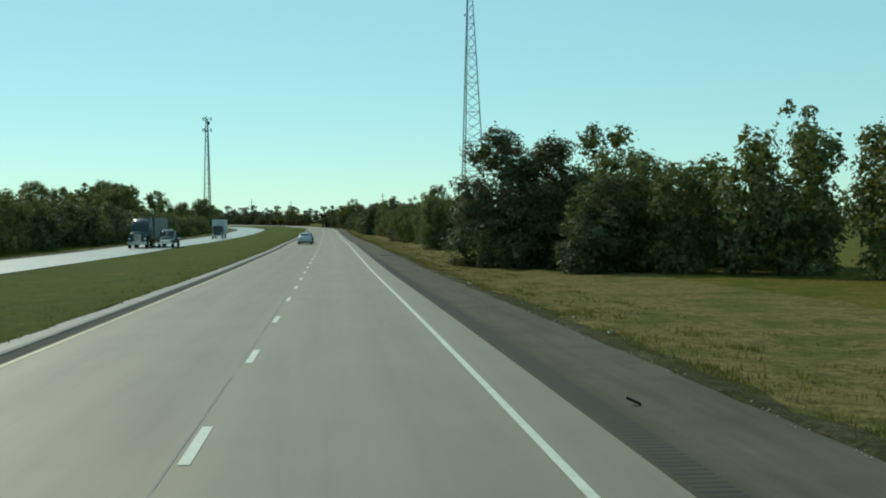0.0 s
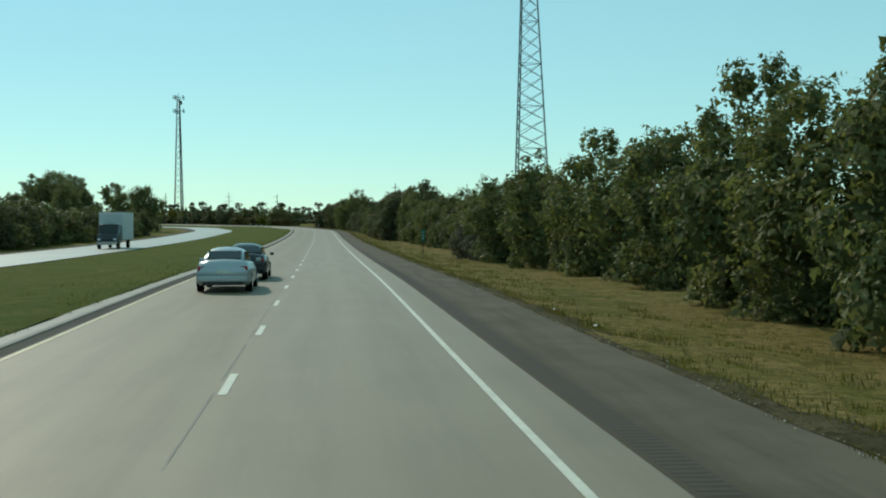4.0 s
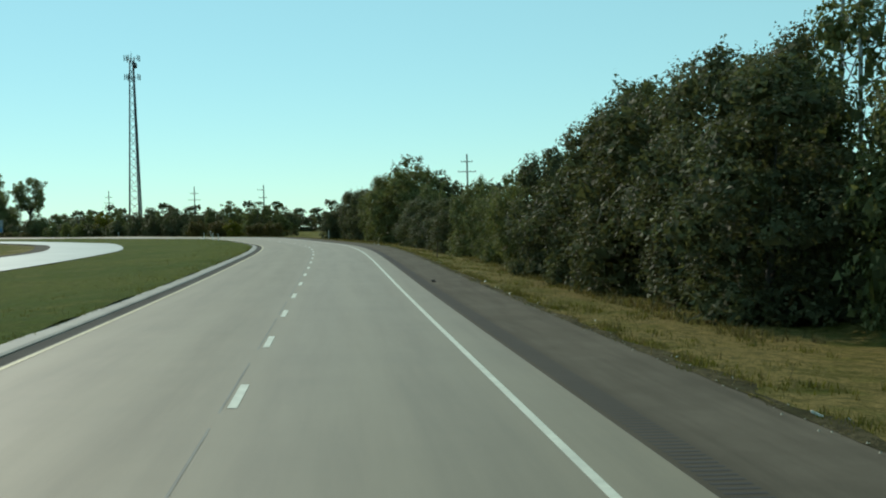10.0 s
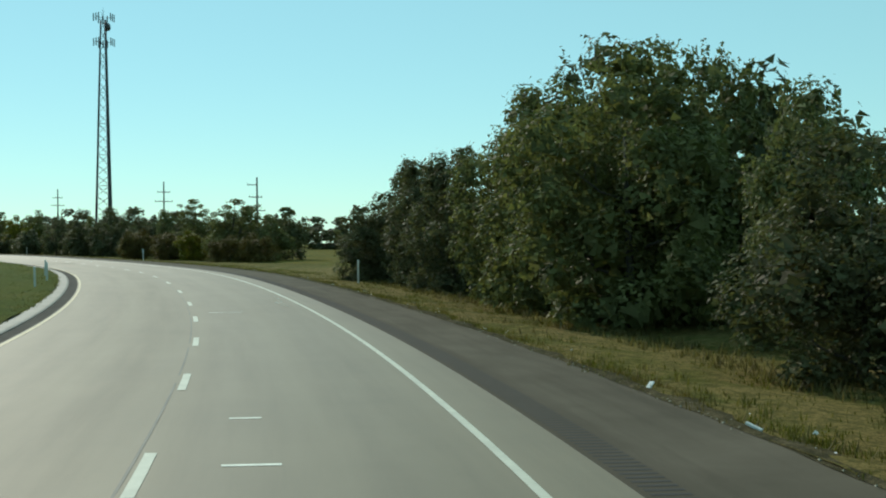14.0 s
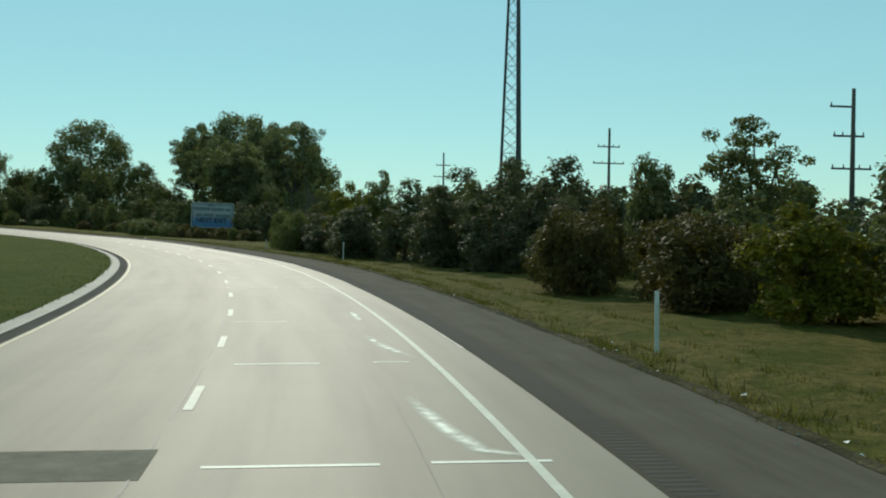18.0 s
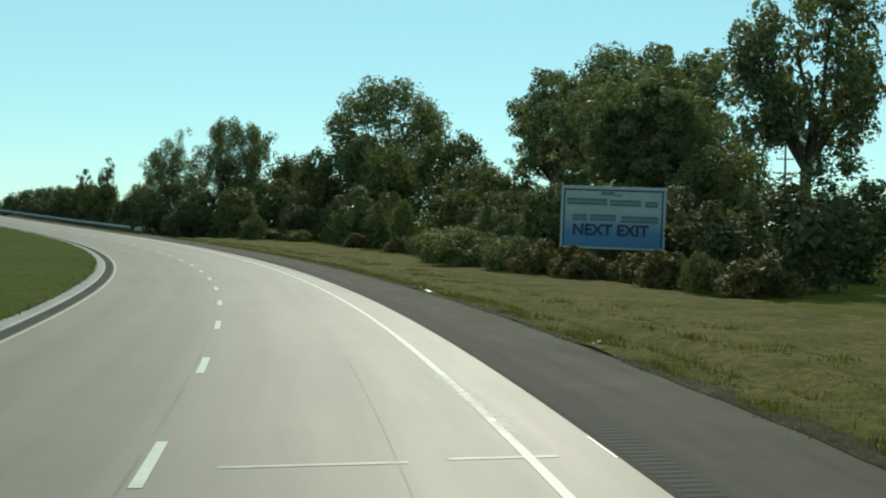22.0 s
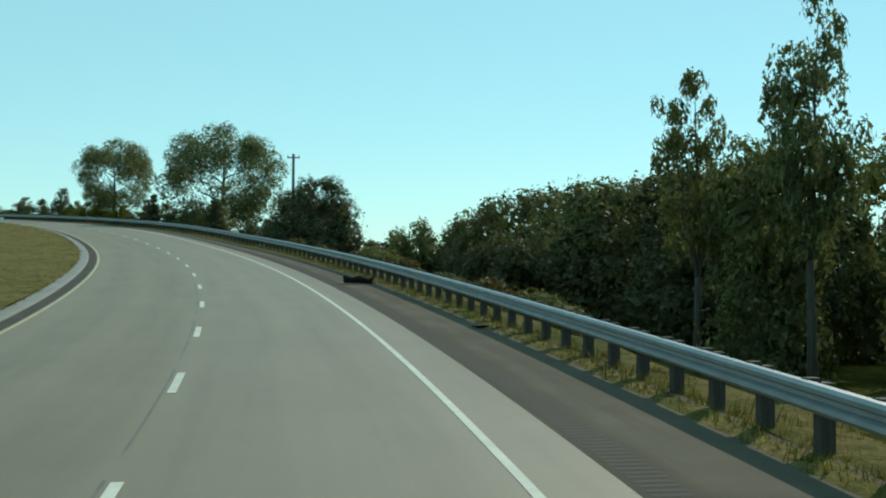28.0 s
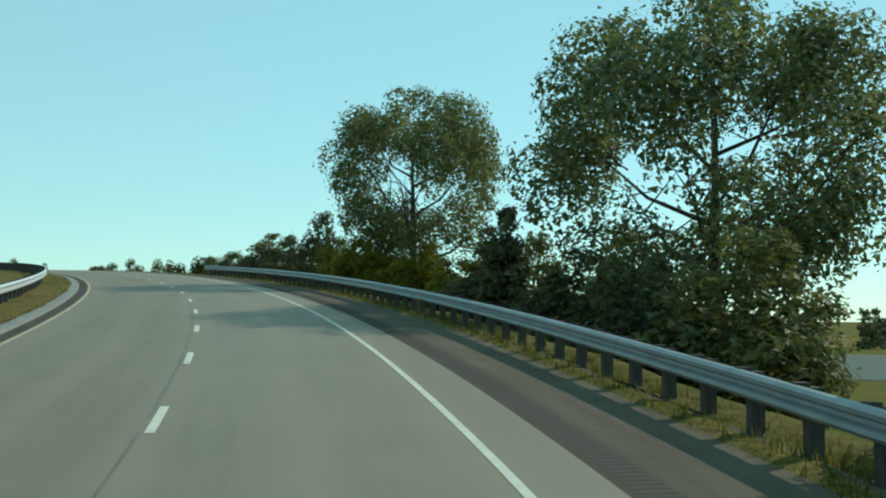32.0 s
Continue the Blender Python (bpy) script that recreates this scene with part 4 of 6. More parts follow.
ROW_C = [("broad", 271.5, 15, 6.6, 2.2), ("broad", 277, 13, 6.0, 2.4), ("broad", 281, 11.8, 7.8, 2.4), ("dark", 290, 9.0, 7.0, 2.7),
         ("dark", 296, 9.2, 7.4, 2.6), ("airy", 291, 15, 10, 2.6), ("broad", 284, 16, 8.4, 2.6), ("dark", 302, 9.0, 7.4, 3.0),
         ("dark", 307.5, 8.8, 7.0, 2.8), ("dark", 314.5, 7.8, 6.1, 1.9), ("broad", 321, 8.2, 5.6, 2.1), ("broad", 329, 8.2, 5.4, 1.9),
         ("broad", 333.5, 7.8, 5.4, 1.7), ("broad", 340.5, 7.8, 5.3, 2.0), ("airy", 350, 16, 6.8, 2.4), ("dark", 348, 7.3, 4.3, 2.2)]
ROW_D = [("dark", 354, 7.2, 4.0, 2.2), ("dark", 360.5, 7.1, 4.4, 2.2), ("dark", 366.5, 7.1, 4.8, 2.1), ("broad", 357, 9.6, 4.7, 2.2), ("airy", 373, 10.9, 6.3, 0.9),
         ("dark", 374, 8.3, 4.6, 2.1), ("broad", 380, 10.8, 6.3, 2.0), ("broad", 386.5, 9.0, 8.3, 3.6), ("broad", 393, 8.8, 7.9, 3.0), ("dark", 397.5, 13.2, 10.4, 3.4),
         ("broad", 388, 12, 8.7, 2.6), ("broad", 398, 9.6, 7.8, 2.8), ("dark", 396, 11.5, 8.2, 2.6), ("dark", 405, 8.8, 6.6, 2.3),
         ("dark", 410.5, 9.0, 6.4, 2.4), ("dark", 403, 11.5, 7.2, 2.6), ("dark", 418, 11.6, 6.9, 2.6), ("dark", 416.5, 8.6, 5.0, 2.0), ("dark", 415, 7.0, 3.8, 1.5)]
# thickets and woods round the bend
ROW_E = [("brown", 492.5, 9.6, 3.4, 1.8), ("brown", 496, 11.2, 3.7, 1.9), ("brown", 485.5, 11.6, 3.0, 2.5), ("brown", 489, 12.6, 3.2, 2.0),
         ("yellow", 481, 12.8, 3.3, 2.1), ("bush", 476, 14.4, 3.3, 2.0), ("airy", 476.5, 16, 6.7, 2.9), ("brown", 470.2, 13.2, 2.8, 2.2), ("brown", 467, 15.2, 3.0, 1.9), ("airy", 494, 18, 7.3, 2.3), ("broad", 504, 18, 6.2, 1.6)]
ROW_E2 = [("dark", 509.5, 11.4, 4.6, 2.2), ("dark", 510, 15.6, 6.4, 2.5), ("dark", 516, 10.6, 4.9, 2.3), ("dark", 514.5, 14.4, 6.3, 2.5), ("dark", 520.5, 17, 7.0, 2.8), ("dark", 530, 16, 6.8, 2.6),
          ("dark", 521, 11.8, 5.0, 2.4), ("dark", 527.5, 11.4, 5.7, 2.5), ("broad", 522.5, 14.6, 5.6, 2.2), ("dark", 502, 12.4, 4.0, 1.9),
          ("dark", 531.5, 8.8, 3.9, 2.3), ("dark", 535, 9.6, 3.6, 2.0), ("yellow", 538, 11.6, 4.8, 2.2), ("yellow", 545.5, 12.8, 6.1, 2.5), ("airy", 537, 12.5, 6.8, 1.1),
          ("airy", 544, 15.0, 7.0, 1.7), ("dark", 541, 12.0, 4.6, 2.4), ("vine", 551, 9.0, 3.6, 1.8), ("dark", 549, 11.0, 3.4, 2.2), ("dark", 545, 10.4, 3.2, 1.9), ("dark", 554.5, 10.8, 3.4, 2.2)]
ROW_F = [("dead", 556, 12.4, 6.3, 1.7), ("dark", 556.5, 11.4, 3.6, 1.8), ("vine", 560.5, 10.8, 3.6, 1.9), ("dark", 563, 13, 3.6, 2.0), ("dark", 560, 13.5, 5.4, 1.1), ("airy", 554, 13.2, 6.9, 1.7),
         ("bush", 594.5, 16.4, 1.7, 0.9), ("vine", 621, 14.6, 2.5, 3.0), ("vine", 615, 15.2, 2.1, 1.8), ("vine", 627, 15.2, 2.3, 2.2),
         ("weeds", 607, 15.8, 1.7, 1.5), ("weeds", 610, 14.8, 1.5, 1.4), ("weeds", 604.5, 15.4, 1.4, 1.4), ("weeds", 615.5, 17.5, 1.9, 1.6), ("weeds", 598, 16.5, 1.7, 1.5), ("weeds", 603, 17.5, 1.5, 1.5),
         ("broad", 623, 21, 5.6, 2.4), ("broad", 630, 22, 5.2, 2.4), ("broad", 617.5, 24, 5.6, 2.3), ("broad", 636, 23.5, 5.4, 2.4), ("dark", 612, 25, 5.2, 2.4), ("weeds", 592, 17.5, 1.5, 1.7)]
ROW_G = [("broad", 604, 30, 6.8, 3.4), ("broad", 668, 23.4, 6.4, 3.2), ("broad", 656.5, 21.6, 5.6, 2.1), ("vine", 650.5, 20.8, 4.7, 1.6), ("broad", 647, 24.2, 5.8, 2.7),
         ("dark", 641, 25.5, 5.4, 2.6), ("dark", 661.5, 23.0, 4.8, 2.2), ("vine", 636.5, 18.2, 2.3, 1.8), ("vine", 641.5, 19.2, 1.9, 1.7), ("bush", 632, 18.6, 2.6, 1.6), ("vine", 674.5, 22.6, 1.7, 1.2)]
ROW_G2 = [("vine", 667, 21.8, 1.9, 1.4), ("vine", 671, 22.2, 1.5, 1.2), ("dark", 675.5, 24.6, 5.4, 2.4), ("dark", 683, 22.4, 5.8, 2.4), ("broad", 691, 17.2, 6.7, 3.4), ("bush", 679.5, 15.2, 2.8, 1.7),
          ("dark", 689, 25, 6.2, 2.4), ("dark", 702, 17.5, 5.8, 2.3), ("bush", 720, 13.2, 3.0, 1.8), ("dark", 704.5, 14.4, 5.2, 2.0), ("weeds", 712, 13, 1.5, 1.8), ("weeds", 684, 17.5, 1.4, 1.6), ("weeds", 687, 16, 1.2, 1.4), ("weeds", 658, 19, 1.5, 1.5), ("weeds", 645, 18.6, 1.5, 1.6)]
for rows, grp in ((ROW_A, "hedgerow along the straight"), (ROW_B, "hedgerow along the straight"), (ROW_C, "hedgerow along the straight"),
                  (ROW_D, "hedgerow before the bend"), (ROW_E, "thicket round the bend"), (ROW_E2, "thicket round the bend"), (ROW_F, "thicket by the billboard"), (ROW_G, "woods before the guardrail"), (ROW_G2, "woods before the guardrail")):
    for kind, s, d, h, r in rows:
        put(kind, s, d, h, r, grp)
# the wood behind the billboard and up to the guardrail: kind, s, d, top over the pavement, radius
WOOD = [("cotton", 610, 32, 17.0, 4.9), ("crowned", 699, 43.5, 22.4, 8.6), ("spread", 711, 26, 15.8, 5.2), ("spread", 725, 22.5, 13.6, 5.4),
        ("airy", 734, 15.2, 9.8, 1.9), ("cotton", 626, 31.5, 13.6, 5.2), ("cotton", 634, 36, 15.6, 5.4), ("cotton", 645, 39, 17.2, 5.4), ("cotton", 662, 44, 19.6, 5.4), ("crowned", 664, 55, 23.5, 7.6), ("cotton", 675, 55, 22.0, 6.0), ("cotton", 652, 52, 21.6, 6.4)]
WOOD_LOW = [("mass", 686, 35, 13.2, 5.6), ("mass", 671, 36, 12.8, 5.0), ("mass", 630, 33, 15.0, 5.4), ("mass", 709, 35, 11.2, 4.8), ("mass", 678, 32, 11.4, 4.8), ("mass", 697, 33, 11.8, 5.0), ("mass", 661, 33, 9.2, 4.0),
            ("mass", 651, 32, 8.0, 4.0), ("mass", 640, 33, 7.8, 4.0), ("mass", 627, 37, 9.0, 4.6), ("mass", 618, 31, 7.8, 4.2), ("mass", 604, 38, 6.4, 4.0), ("mass", 594, 34, 4.6, 4.0),
            ("mass", 699, 26, 7.4, 3.8), ("mass", 716, 30, 7.5, 4.5), ("mass", 720, 42, 10, 5.5), ("mass", 711, 20, 5.8, 3.0), ("mass", 720, 17, 5.0, 2.6)]
WOOD2 = [("mass", 735, 22, 6.0, 3.6), ("mass", 728, 18, 5.2, 3.0),
         ("mass", 744, 25, 6.0, 3.6), ("airy", 739.5, 14, 8.0, 1.6),
         ("mass", 737, 15.5, 5.3, 2.4), ("willow", 790.8, 10.0, 5.2, 3.9), ("dark_near", 799, 11, 4.4, 2.9), ("broad", 797, 12.5, 3.2, 2.4), ("broad", 781, 14, 0.9, 2.2), ("dark", 811, 12.5, 1.4, 1.5)]
WOOD3 = [("round", 859, 10.2, 11.3, 5.4), ("round", 837, 16.2, 12.2, 7.2), ("cedar", 839, 8.4, 3.8, 1.4), ("cedar", 808.4, 6.3, 3.2, 1.6), ("dark", 809, 10.2, 1.2, 1.3), ("broad", 825, 11.2, 2.8, 2.9), ("broad", 830, 10.2, 2.6, 2.2),
         ("yellow", 852, 8.0, 2.5, 2.0), ("yellow", 857, 7.6, 2.6, 1.8), ("yellow", 863, 8.0, 2.9, 2.0), ("yellow", 870, 8.0, 2.9, 1.9), ("dark", 878, 9.5, 5.0, 2.0),
         ("dark", 884, 8.5, 3.4, 2.2), ("dark", 892, 9, 2.9, 2.4), ("airy", 895, 10, 3.8, 2.2), ("cedar", 846, 10, 3.2, 1.5), ("broad", 846, 12.5, 3.0, 2.4),
         ("dark", 816, 13, 1.8, 2.0), ("broad", 905, 10, 2.2, 2.6), ("dark", 916, 11, 1.8, 2.8)]
for rows, grp in ((WOOD, "wood behind the billboard"), (WOOD_LOW, "wood behind the billboard"), (WOOD2, "wood below the embankment"), (WOOD3, "trees beside the guardrail")):
    for kind, s, d, top, r in rows:
        put(kind, s, d, road_z(s) + top - ground(s, d), r, grp)
# vine hedge along the foot of the wood
for s in np.arange(676, 700, 3.6):
    put("vine" if int(s) % 3 else "bush", s, 20.4 - 0.11 * max(0, s - 672) + 0.7 * math.sin(s), 1.6 + 0.4 * math.sin(s * 1.7), 1.7, "vine hedge along the wood")
for kind, s, d, h, r in (("thick", 66, 25, 7.0, 4.0), ("thick", 73, 23, 7.2, 4.0), ("thick", 83, 20, 6.6, 3.6), ("thick", 92, 17.5, 5.8, 3.2),
                         ("broad", 83, 15.5, 6.2, 2.8), ("broad", 96, 17, 5.4, 2.4), ("broad", 104, 17.6, 5.4, 2.6), ("broad", 112, 17, 5.4, 2.6), ("broad", 130, 13.5, 6.2, 2.6)):
    put(kind, s, d, h, r, "hedgerow along the straight")
for kind, s, d, h, r in (("broad", 293, 12.5, 9.0, 2.6), ("broad", 286, 12, 8.4, 2.4), ("thick", 415, 16, 6.0, 3.2), ("thick", 401, 15.6, 7.2, 3.4), ("thick", 389, 15.2, 8.0, 3.4),
                         ("broad", 276, 11.5, 6.6, 2.4), ("broad", 262, 11.5, 5.8, 2.4), ("broad", 252, 12.5, 5.8, 2.3), ("broad", 219.5, 13, 5.9, 2.5), ("broad", 202, 12, 6.0, 2.4),
                         ("broad", 182, 12.5, 6.4, 2.6), ("broad", 170, 12.5, 6.6, 2.6), ("broad", 158, 12.5, 6.4, 2.6), ("broad", 481, 17, 5.2, 2.6), ("broad", 474, 19, 5.0, 2.6), ("broad", 489, 15, 3.8, 2.4)):
    put(kind, s, d, h, r, "hedgerow along the road")
for s, d, top, r in ((704, 20, 4.0, 2.8), (710, 18, 3.6, 2.6), (716, 17, 3.4, 2.6), (722, 16.5, 3.2, 2.4), (698, 19, 4.2, 2.6), (727, 15.5, 3.2, 2.4)):
    put("dark", s, d, road_z(s) + top - ground(s, d), r, "wood below the embankment")
for kind, s, d, h, r in (("broad", 128, 10, 6.6, 2.3), ("broad", 136, 10.8, 6.4, 2.4)):
    put(kind, s, d, h, r, "hedgerow along the straight")
put("dark", 792, 13.4, road_z(792) + 3.1 - ground(792, 13.4), 2.8, "wood below the embankment")
for kind, s, d, h, r in (("dark", 304.5, 10.4, 8.2, 3.0), ("dark", 310, 10.4, 7.6, 2.8), ("dark", 299, 10.8, 8.4, 3.0), ("dark", 316, 10, 6.6, 2.6), ("dark", 295, 11.5, 8.4, 2.8)):
    put(kind, s, d, h, r, "hedgerow along the straight")
for kind, s, d, h, r in (("thick", 512, 18, 5.0, 2.2), ("thick", 520, 18, 5.2, 2.4), ("thick", 505, 20, 5.2, 2.4), ("thick", 497, 21, 4.6, 2.4), ("thick", 530, 15, 4.8, 2.2)):
    put(kind, s, d, h, r, "thicket round the bend")
for s, d, h in ((74, 6.6, 0.5), (78, 6.8, 0.55)):
    put("weeds", s, d, h, 0.9, "dry weeds at the foot of the trees")
# low trees beyond the crest
for s, d, h, r in ((944, 6.6, 1.7, 1.6), (943, 8.2, 2.8, 1.8), (941, 10, 4.1, 2.0), (940, 12.2, 5.0, 2.1), (939, 14.4, 5.8, 2.2), (937, 17, 7.4, 2.3), (1008, 20, 9.2, 3.0), (1006, 23, 9.6, 2.8)):
    put("thick", s, d, h, r, "trees beyond the crest")
# closed wood below the embankment: s, d, top over the pavement, radius
for s, d, top, r in ((757, 15, 4.0, 3.4), (762, 14.5, 3.9, 3.2), (768, 14.5, 3.5, 3.0), (773, 15, 2.9, 2.8), (778, 15.5, 2.0, 2.4), (752, 15.5, 4.4, 3.4), (747, 16, 4.6, 3.4),
                     (766, 20, 4.5, 3.8), (759, 21, 4.8, 3.8), (774, 20, 4.0, 3.6), (752, 22, 5.2, 4.0), (783, 17, 1.7, 2.6), (741, 16, 4.9, 3.2), (787, 19, 0.9, 2.6), (780, 22, 2.8, 3.2)):
    put("dark", s, d + 2.4, road_z(s) + top + 0.25 - ground(s, d + 2.4), r, "wood below the embankment")
for s, d, top, r in ((757, 20, 4.7, 4.2), (749, 20, 5.2, 4.2), (765, 20, 4.3, 4.0), (772, 19.5, 3.7, 3.6), (778, 19, 3.0, 3.0), (782, 15.8, 2.1, 2.4), (787, 15.8, 1.3, 2.2)):
    put("mass", s, d, road_z(s) + top - ground(s, d), r, "wood below the embankment")
for k, s in enumerate(np.arange(737, 800, 2.6)):
    put("weeds" if k % 4 else "vine", s, 7.4 + 1.6 * math.sin(s * 1.3), 1.3 + 0.3 * math.sin(s * 2.1), 1.4, "weeds below the guardrail")
# shrubs along the guardrail up to the crest
for k, s in enumerate(np.arange(831, 912, 5.0)):
    put(("dark", "broad", "dark", "yellow")[k % 4], s, 9.4 + 1.2 * math.sin(s), road_z(s) + 1.6 + 0.5 * math.sin(s * 1.9) - ground(s, 9.4), 2.4, "shrubs along the guardrail")
for s, d, top, r in ((833, 9.5, 2.3, 2.4), (828, 10.2, 2.2, 2.4), (779, 19, 1.6, 3.0), (786, 15, 0.3, 2.2), (792, 16, 0.2, 2.4)):
    put("dark", s, d, road_z(s) + top - ground(s, d), r, "shrubs along the guardrail")
# belt of trees behind the bend
for s in np.arange(470, 640, 6.0):
    put("far", s, 78 + 10 * math.sin(s), 8.0 + 1.6 * math.sin(s * 1.3), 6.0, "belt of trees behind the bend")
# second, lower rank behind the hedgerow, and the rank behind the bend
rs_fill = np.random.RandomState(17)
for s in np.arange(30, 425, 8.0):
    front = float(np.interp(s, [30, 60, 90, 120, 150, 200, 250, 300, 350, 425], [38, 30, 18, 22, 18, 19, 20, 17, 14, 16]))
    put("thick", s + rs_fill.uniform(-2, 2), front + rs_fill.uniform(0, 3), rs_fill.uniform(3.6, 5.2), rs_fill.uniform(2.4, 3.2), "back of the hedgerow")
for s in np.arange(476, 606, 8.5):
    put("thick", s + rs_fill.uniform(-2, 2), 18 + rs_fill.uniform(0, 5), rs_fill.uniform(3.4, 5.0), rs_fill.uniform(2.4, 3.0), "back of the thicket")
# hedge beyond the opposite carriageway
for s in np.arange(66, 330, 4.4):
    tall = float(np.interp(s, [70, 190, 230, 330], [6.4, 6.2, 5.2, 4.2])) * rs_fill.uniform(0.85, 1.1)
    put("thick", s, -36 - rs_fill.uniform(0, 3.5), tall, rs_fill.uniform(2.8, 3.6), "hedge beyond the far lanes")
for kind, s, d, h, r in (("mass", 230, -44, 11.0, 5.2), ("mass", 178, -44, 8.8, 3.2), ("mass", 300, -45, 9.5, 2.9), ("mass", 360, -40, 10.0, 4.2), ("mass", 398, -46, 9.2, 3.8)):
    put(kind, s, d, h, r, "hedge beyond the far lanes")
# treeline of the horizon
for s in np.arange(330, 1010, 9.0):
    put("far", s + rs_fill.uniform(-4, 4), 270 + rs_fill.uniform(-20, 40), rs_fill.uniform(9, 13), rs_fill.uniform(5, 7.5), "treeline of the horizon")
for k in range(46):
    a = radians(16 + k * 1.7)
    put("far", 0, 0, rs_fill.uniform(13, 19), rs_fill.uniform(9, 13), "treeline of the horizon", x=-math.sin(a) * 1050 + rs_fill.uniform(-12, 12), y=math.cos(a) * 1050 + 100)
for kind, x0, y0, h, r in (("mass", -144, 710, 23, 9), ("mass", -96, 606, 6.0, 3.0), ("mass", -178, 770, 20, 8), ("mass", -215, 800, 20, 8)):
    put(kind, 0, 0, h, r, "wood behind the billboard", x=x0, y=y0)
far_v, far_f, far_n = [], [], 0
for proto, m in FAR:
    crown = [c for c in proto.children if c.name.startswith("crown")][0].data
    v = np.empty(len(crown.vertices) * 3)
    crown.vertices.foreach_get("co", v)
    mm = np.array(m)
    far_v.append(v.reshape(-1, 3) @ mm[:3, :3].T + mm[:3, 3])
    far_f.append(np.arange(len(crown.vertices)).reshape(-1, 3) + far_n)
    far_n += len(crown.vertices)
tagged(mesh_ob("distant_woods", np.concatenate(far_v), np.concatenate(far_f), LEAF_DARK), "dark green belts of woodland along the horizon", "woods", "", "stuff")
for kind_list in KINDS.values():
    for proto in kind_list:
        for ch in list(proto.children):
            bpy.data.objects.remove(ch)
        bpy.data.objects.remove(proto)


# ---- grass and weeds of the verges ----
def drifts(s0, s1, d0, wide, power, per=14, spread=0.22):
    """Places for tufts that stand in loose clumps between s0 and s1, denser towards d0."""
    def place(rs, n):
        k = n // per + 1
        cs, cd = rs.uniform(s0, s1, k), d0 + wide * rs.uniform(0, 1, k) ** power
        pick = rs.randint(0, k, n)
        return cs[pick] + rs.normal(0, spread * 1.6, n), np.maximum(d0 - 0.12, cd[pick] + rs.normal(0, spread, n))
    return place


def tufts(name, count, place, tall, mat, label, blades=4, seed=3):
    rs = np.random.RandomState(seed)
    s, d = place(rs, count)
    a = np.interp(s, SG, _h)
    base = np.stack([np.interp(s, SG, _x) + d * np.cos(a), np.interp(s, SG, _y) + d * np.sin(a), ground_sd(s, d) - 0.02], 1)
    base = np.repeat(base, blades, 0) + rs.normal(size=(count * blades, 3)) * np.array([0.05, 0.05, 0])
    n = len(base)
    w = rs.uniform(0, 6.283, n)
    hgt = tall * np.repeat(rs.uniform(0.5, 1.5, count), blades) * rs.uniform(0.6, 1.2, n)
    out = np.stack([np.cos(w), np.sin(w), np.zeros(n)], 1)
    side = np.stack([-np.sin(w), np.cos(w), np.zeros(n)], 1)
    tip = base + out * (hgt * rs.uniform(0.2, 0.8, n))[:, None] + np.array([0, 0, 1]) * hgt[:, None]
    wd = (0.008 + 0.045 * hgt)[:, None]
    v = np.stack([base - side * wd, base + side * wd, tip], 1).reshape(-1, 3)
    ob = mesh_ob(name, v, np.arange(n * 3).reshape(-1, 3), mat)
    return tagged(ob, label, "grass", "", "stuff")


tufts("verge_grass", 24000, lambda rs, n: (rs.uniform(5, 720, n), 3.4 + 8 * rs.uniform(0, 1, n) ** 1.4), 0.05, BLADE, "short mown grass blades of the verge", 3, 3)
tufts("shoulder_weeds", 16000, drifts(5, 850, 3.36, 0.6, 1.3, 20, 0.12), 0.10, WEED,
      "ragged brown weeds along the edge of the shoulder", 3, 4)
tufts("rough_grass", 26000, drifts(2, 560, 3.5, 5.0, 1.5), 0.105, BLADE, "rough seeded grass standing beside the shoulder", 3, 11)
tufts("edge_tufts", 26000, drifts(5, 690, 3.32, 0.8, 1.2, 22, 0.12), 0.085, BLADE, "green grass tufts leaning over the edge of the shoulder", 3, 15)
tufts("bend_grass", 12000, drifts(560, 715, 3.5, 6.0, 1.5), 0.105, BLADE, "uneven grass clumps on the outside of the bend", 3, 12)
tufts("dry_stalks", 3500, lambda rs, n: (rs.uniform(5, 715, n), 3.5 + np.abs(rs.normal(0.2, 0.8, n))), 0.17, WEED, "thin dry stalks along the shoulder's edge", 2, 13)
tufts("median_grass", 16000, lambda rs, n: (rs.uniform(15, 880, n), -8.64 - 5 * rs.uniform(0, 1, n) ** 2.6), 0.07, BLADE, "short grass blades of the median", 3, 5)
tufts("hedge_foot_weeds", 4000, lambda rs, n: (rs.uniform(285, 415, n), rs.uniform(6.4, 8.4, n)), 0.20, WEED, "taller dry grass at the foot of the hedgerow", 4, 6)
tufts("rail_grass", 5000, lambda rs, n: (rs.uniform(684, 880, n), 2.8 + np.abs(rs.normal(0.3, 0.35, n))), 0.16, BLADE, "rough grass between the guardrail posts", 4, 8)

# ---- guardrails ----
W_BEAM = [(0.000, 0.155), (0.055, 0.145), (0.082, 0.105), (0.078, 0.06), (0.012, 0.022), (0.012, -0.022), (0.078, -0.06), (0.082, -0.105), (0.055, -0.145), (0.0, -0.155)]


def beam_mesh(length):
    """One corrugated rail panel along +y, its face towards -x, with real thickness."""
    n = len(W_BEAM)
    prof = [(-a, b) for a, b in W_BEAM] + [(-a + 0.006, b) for a, b in W_BEAM[::-1]]
    vs = [Vector((a, y, b)) for y in (-0.06, length) for a, b in prof]
    k = len(prof)
    fs = [(i, (i + 1) % k, k + (i + 1) % k, k + i) for i in range(k)] + [tuple(range(k))[::-1], tuple(range(k, 2 * k))]
    return vs, fs


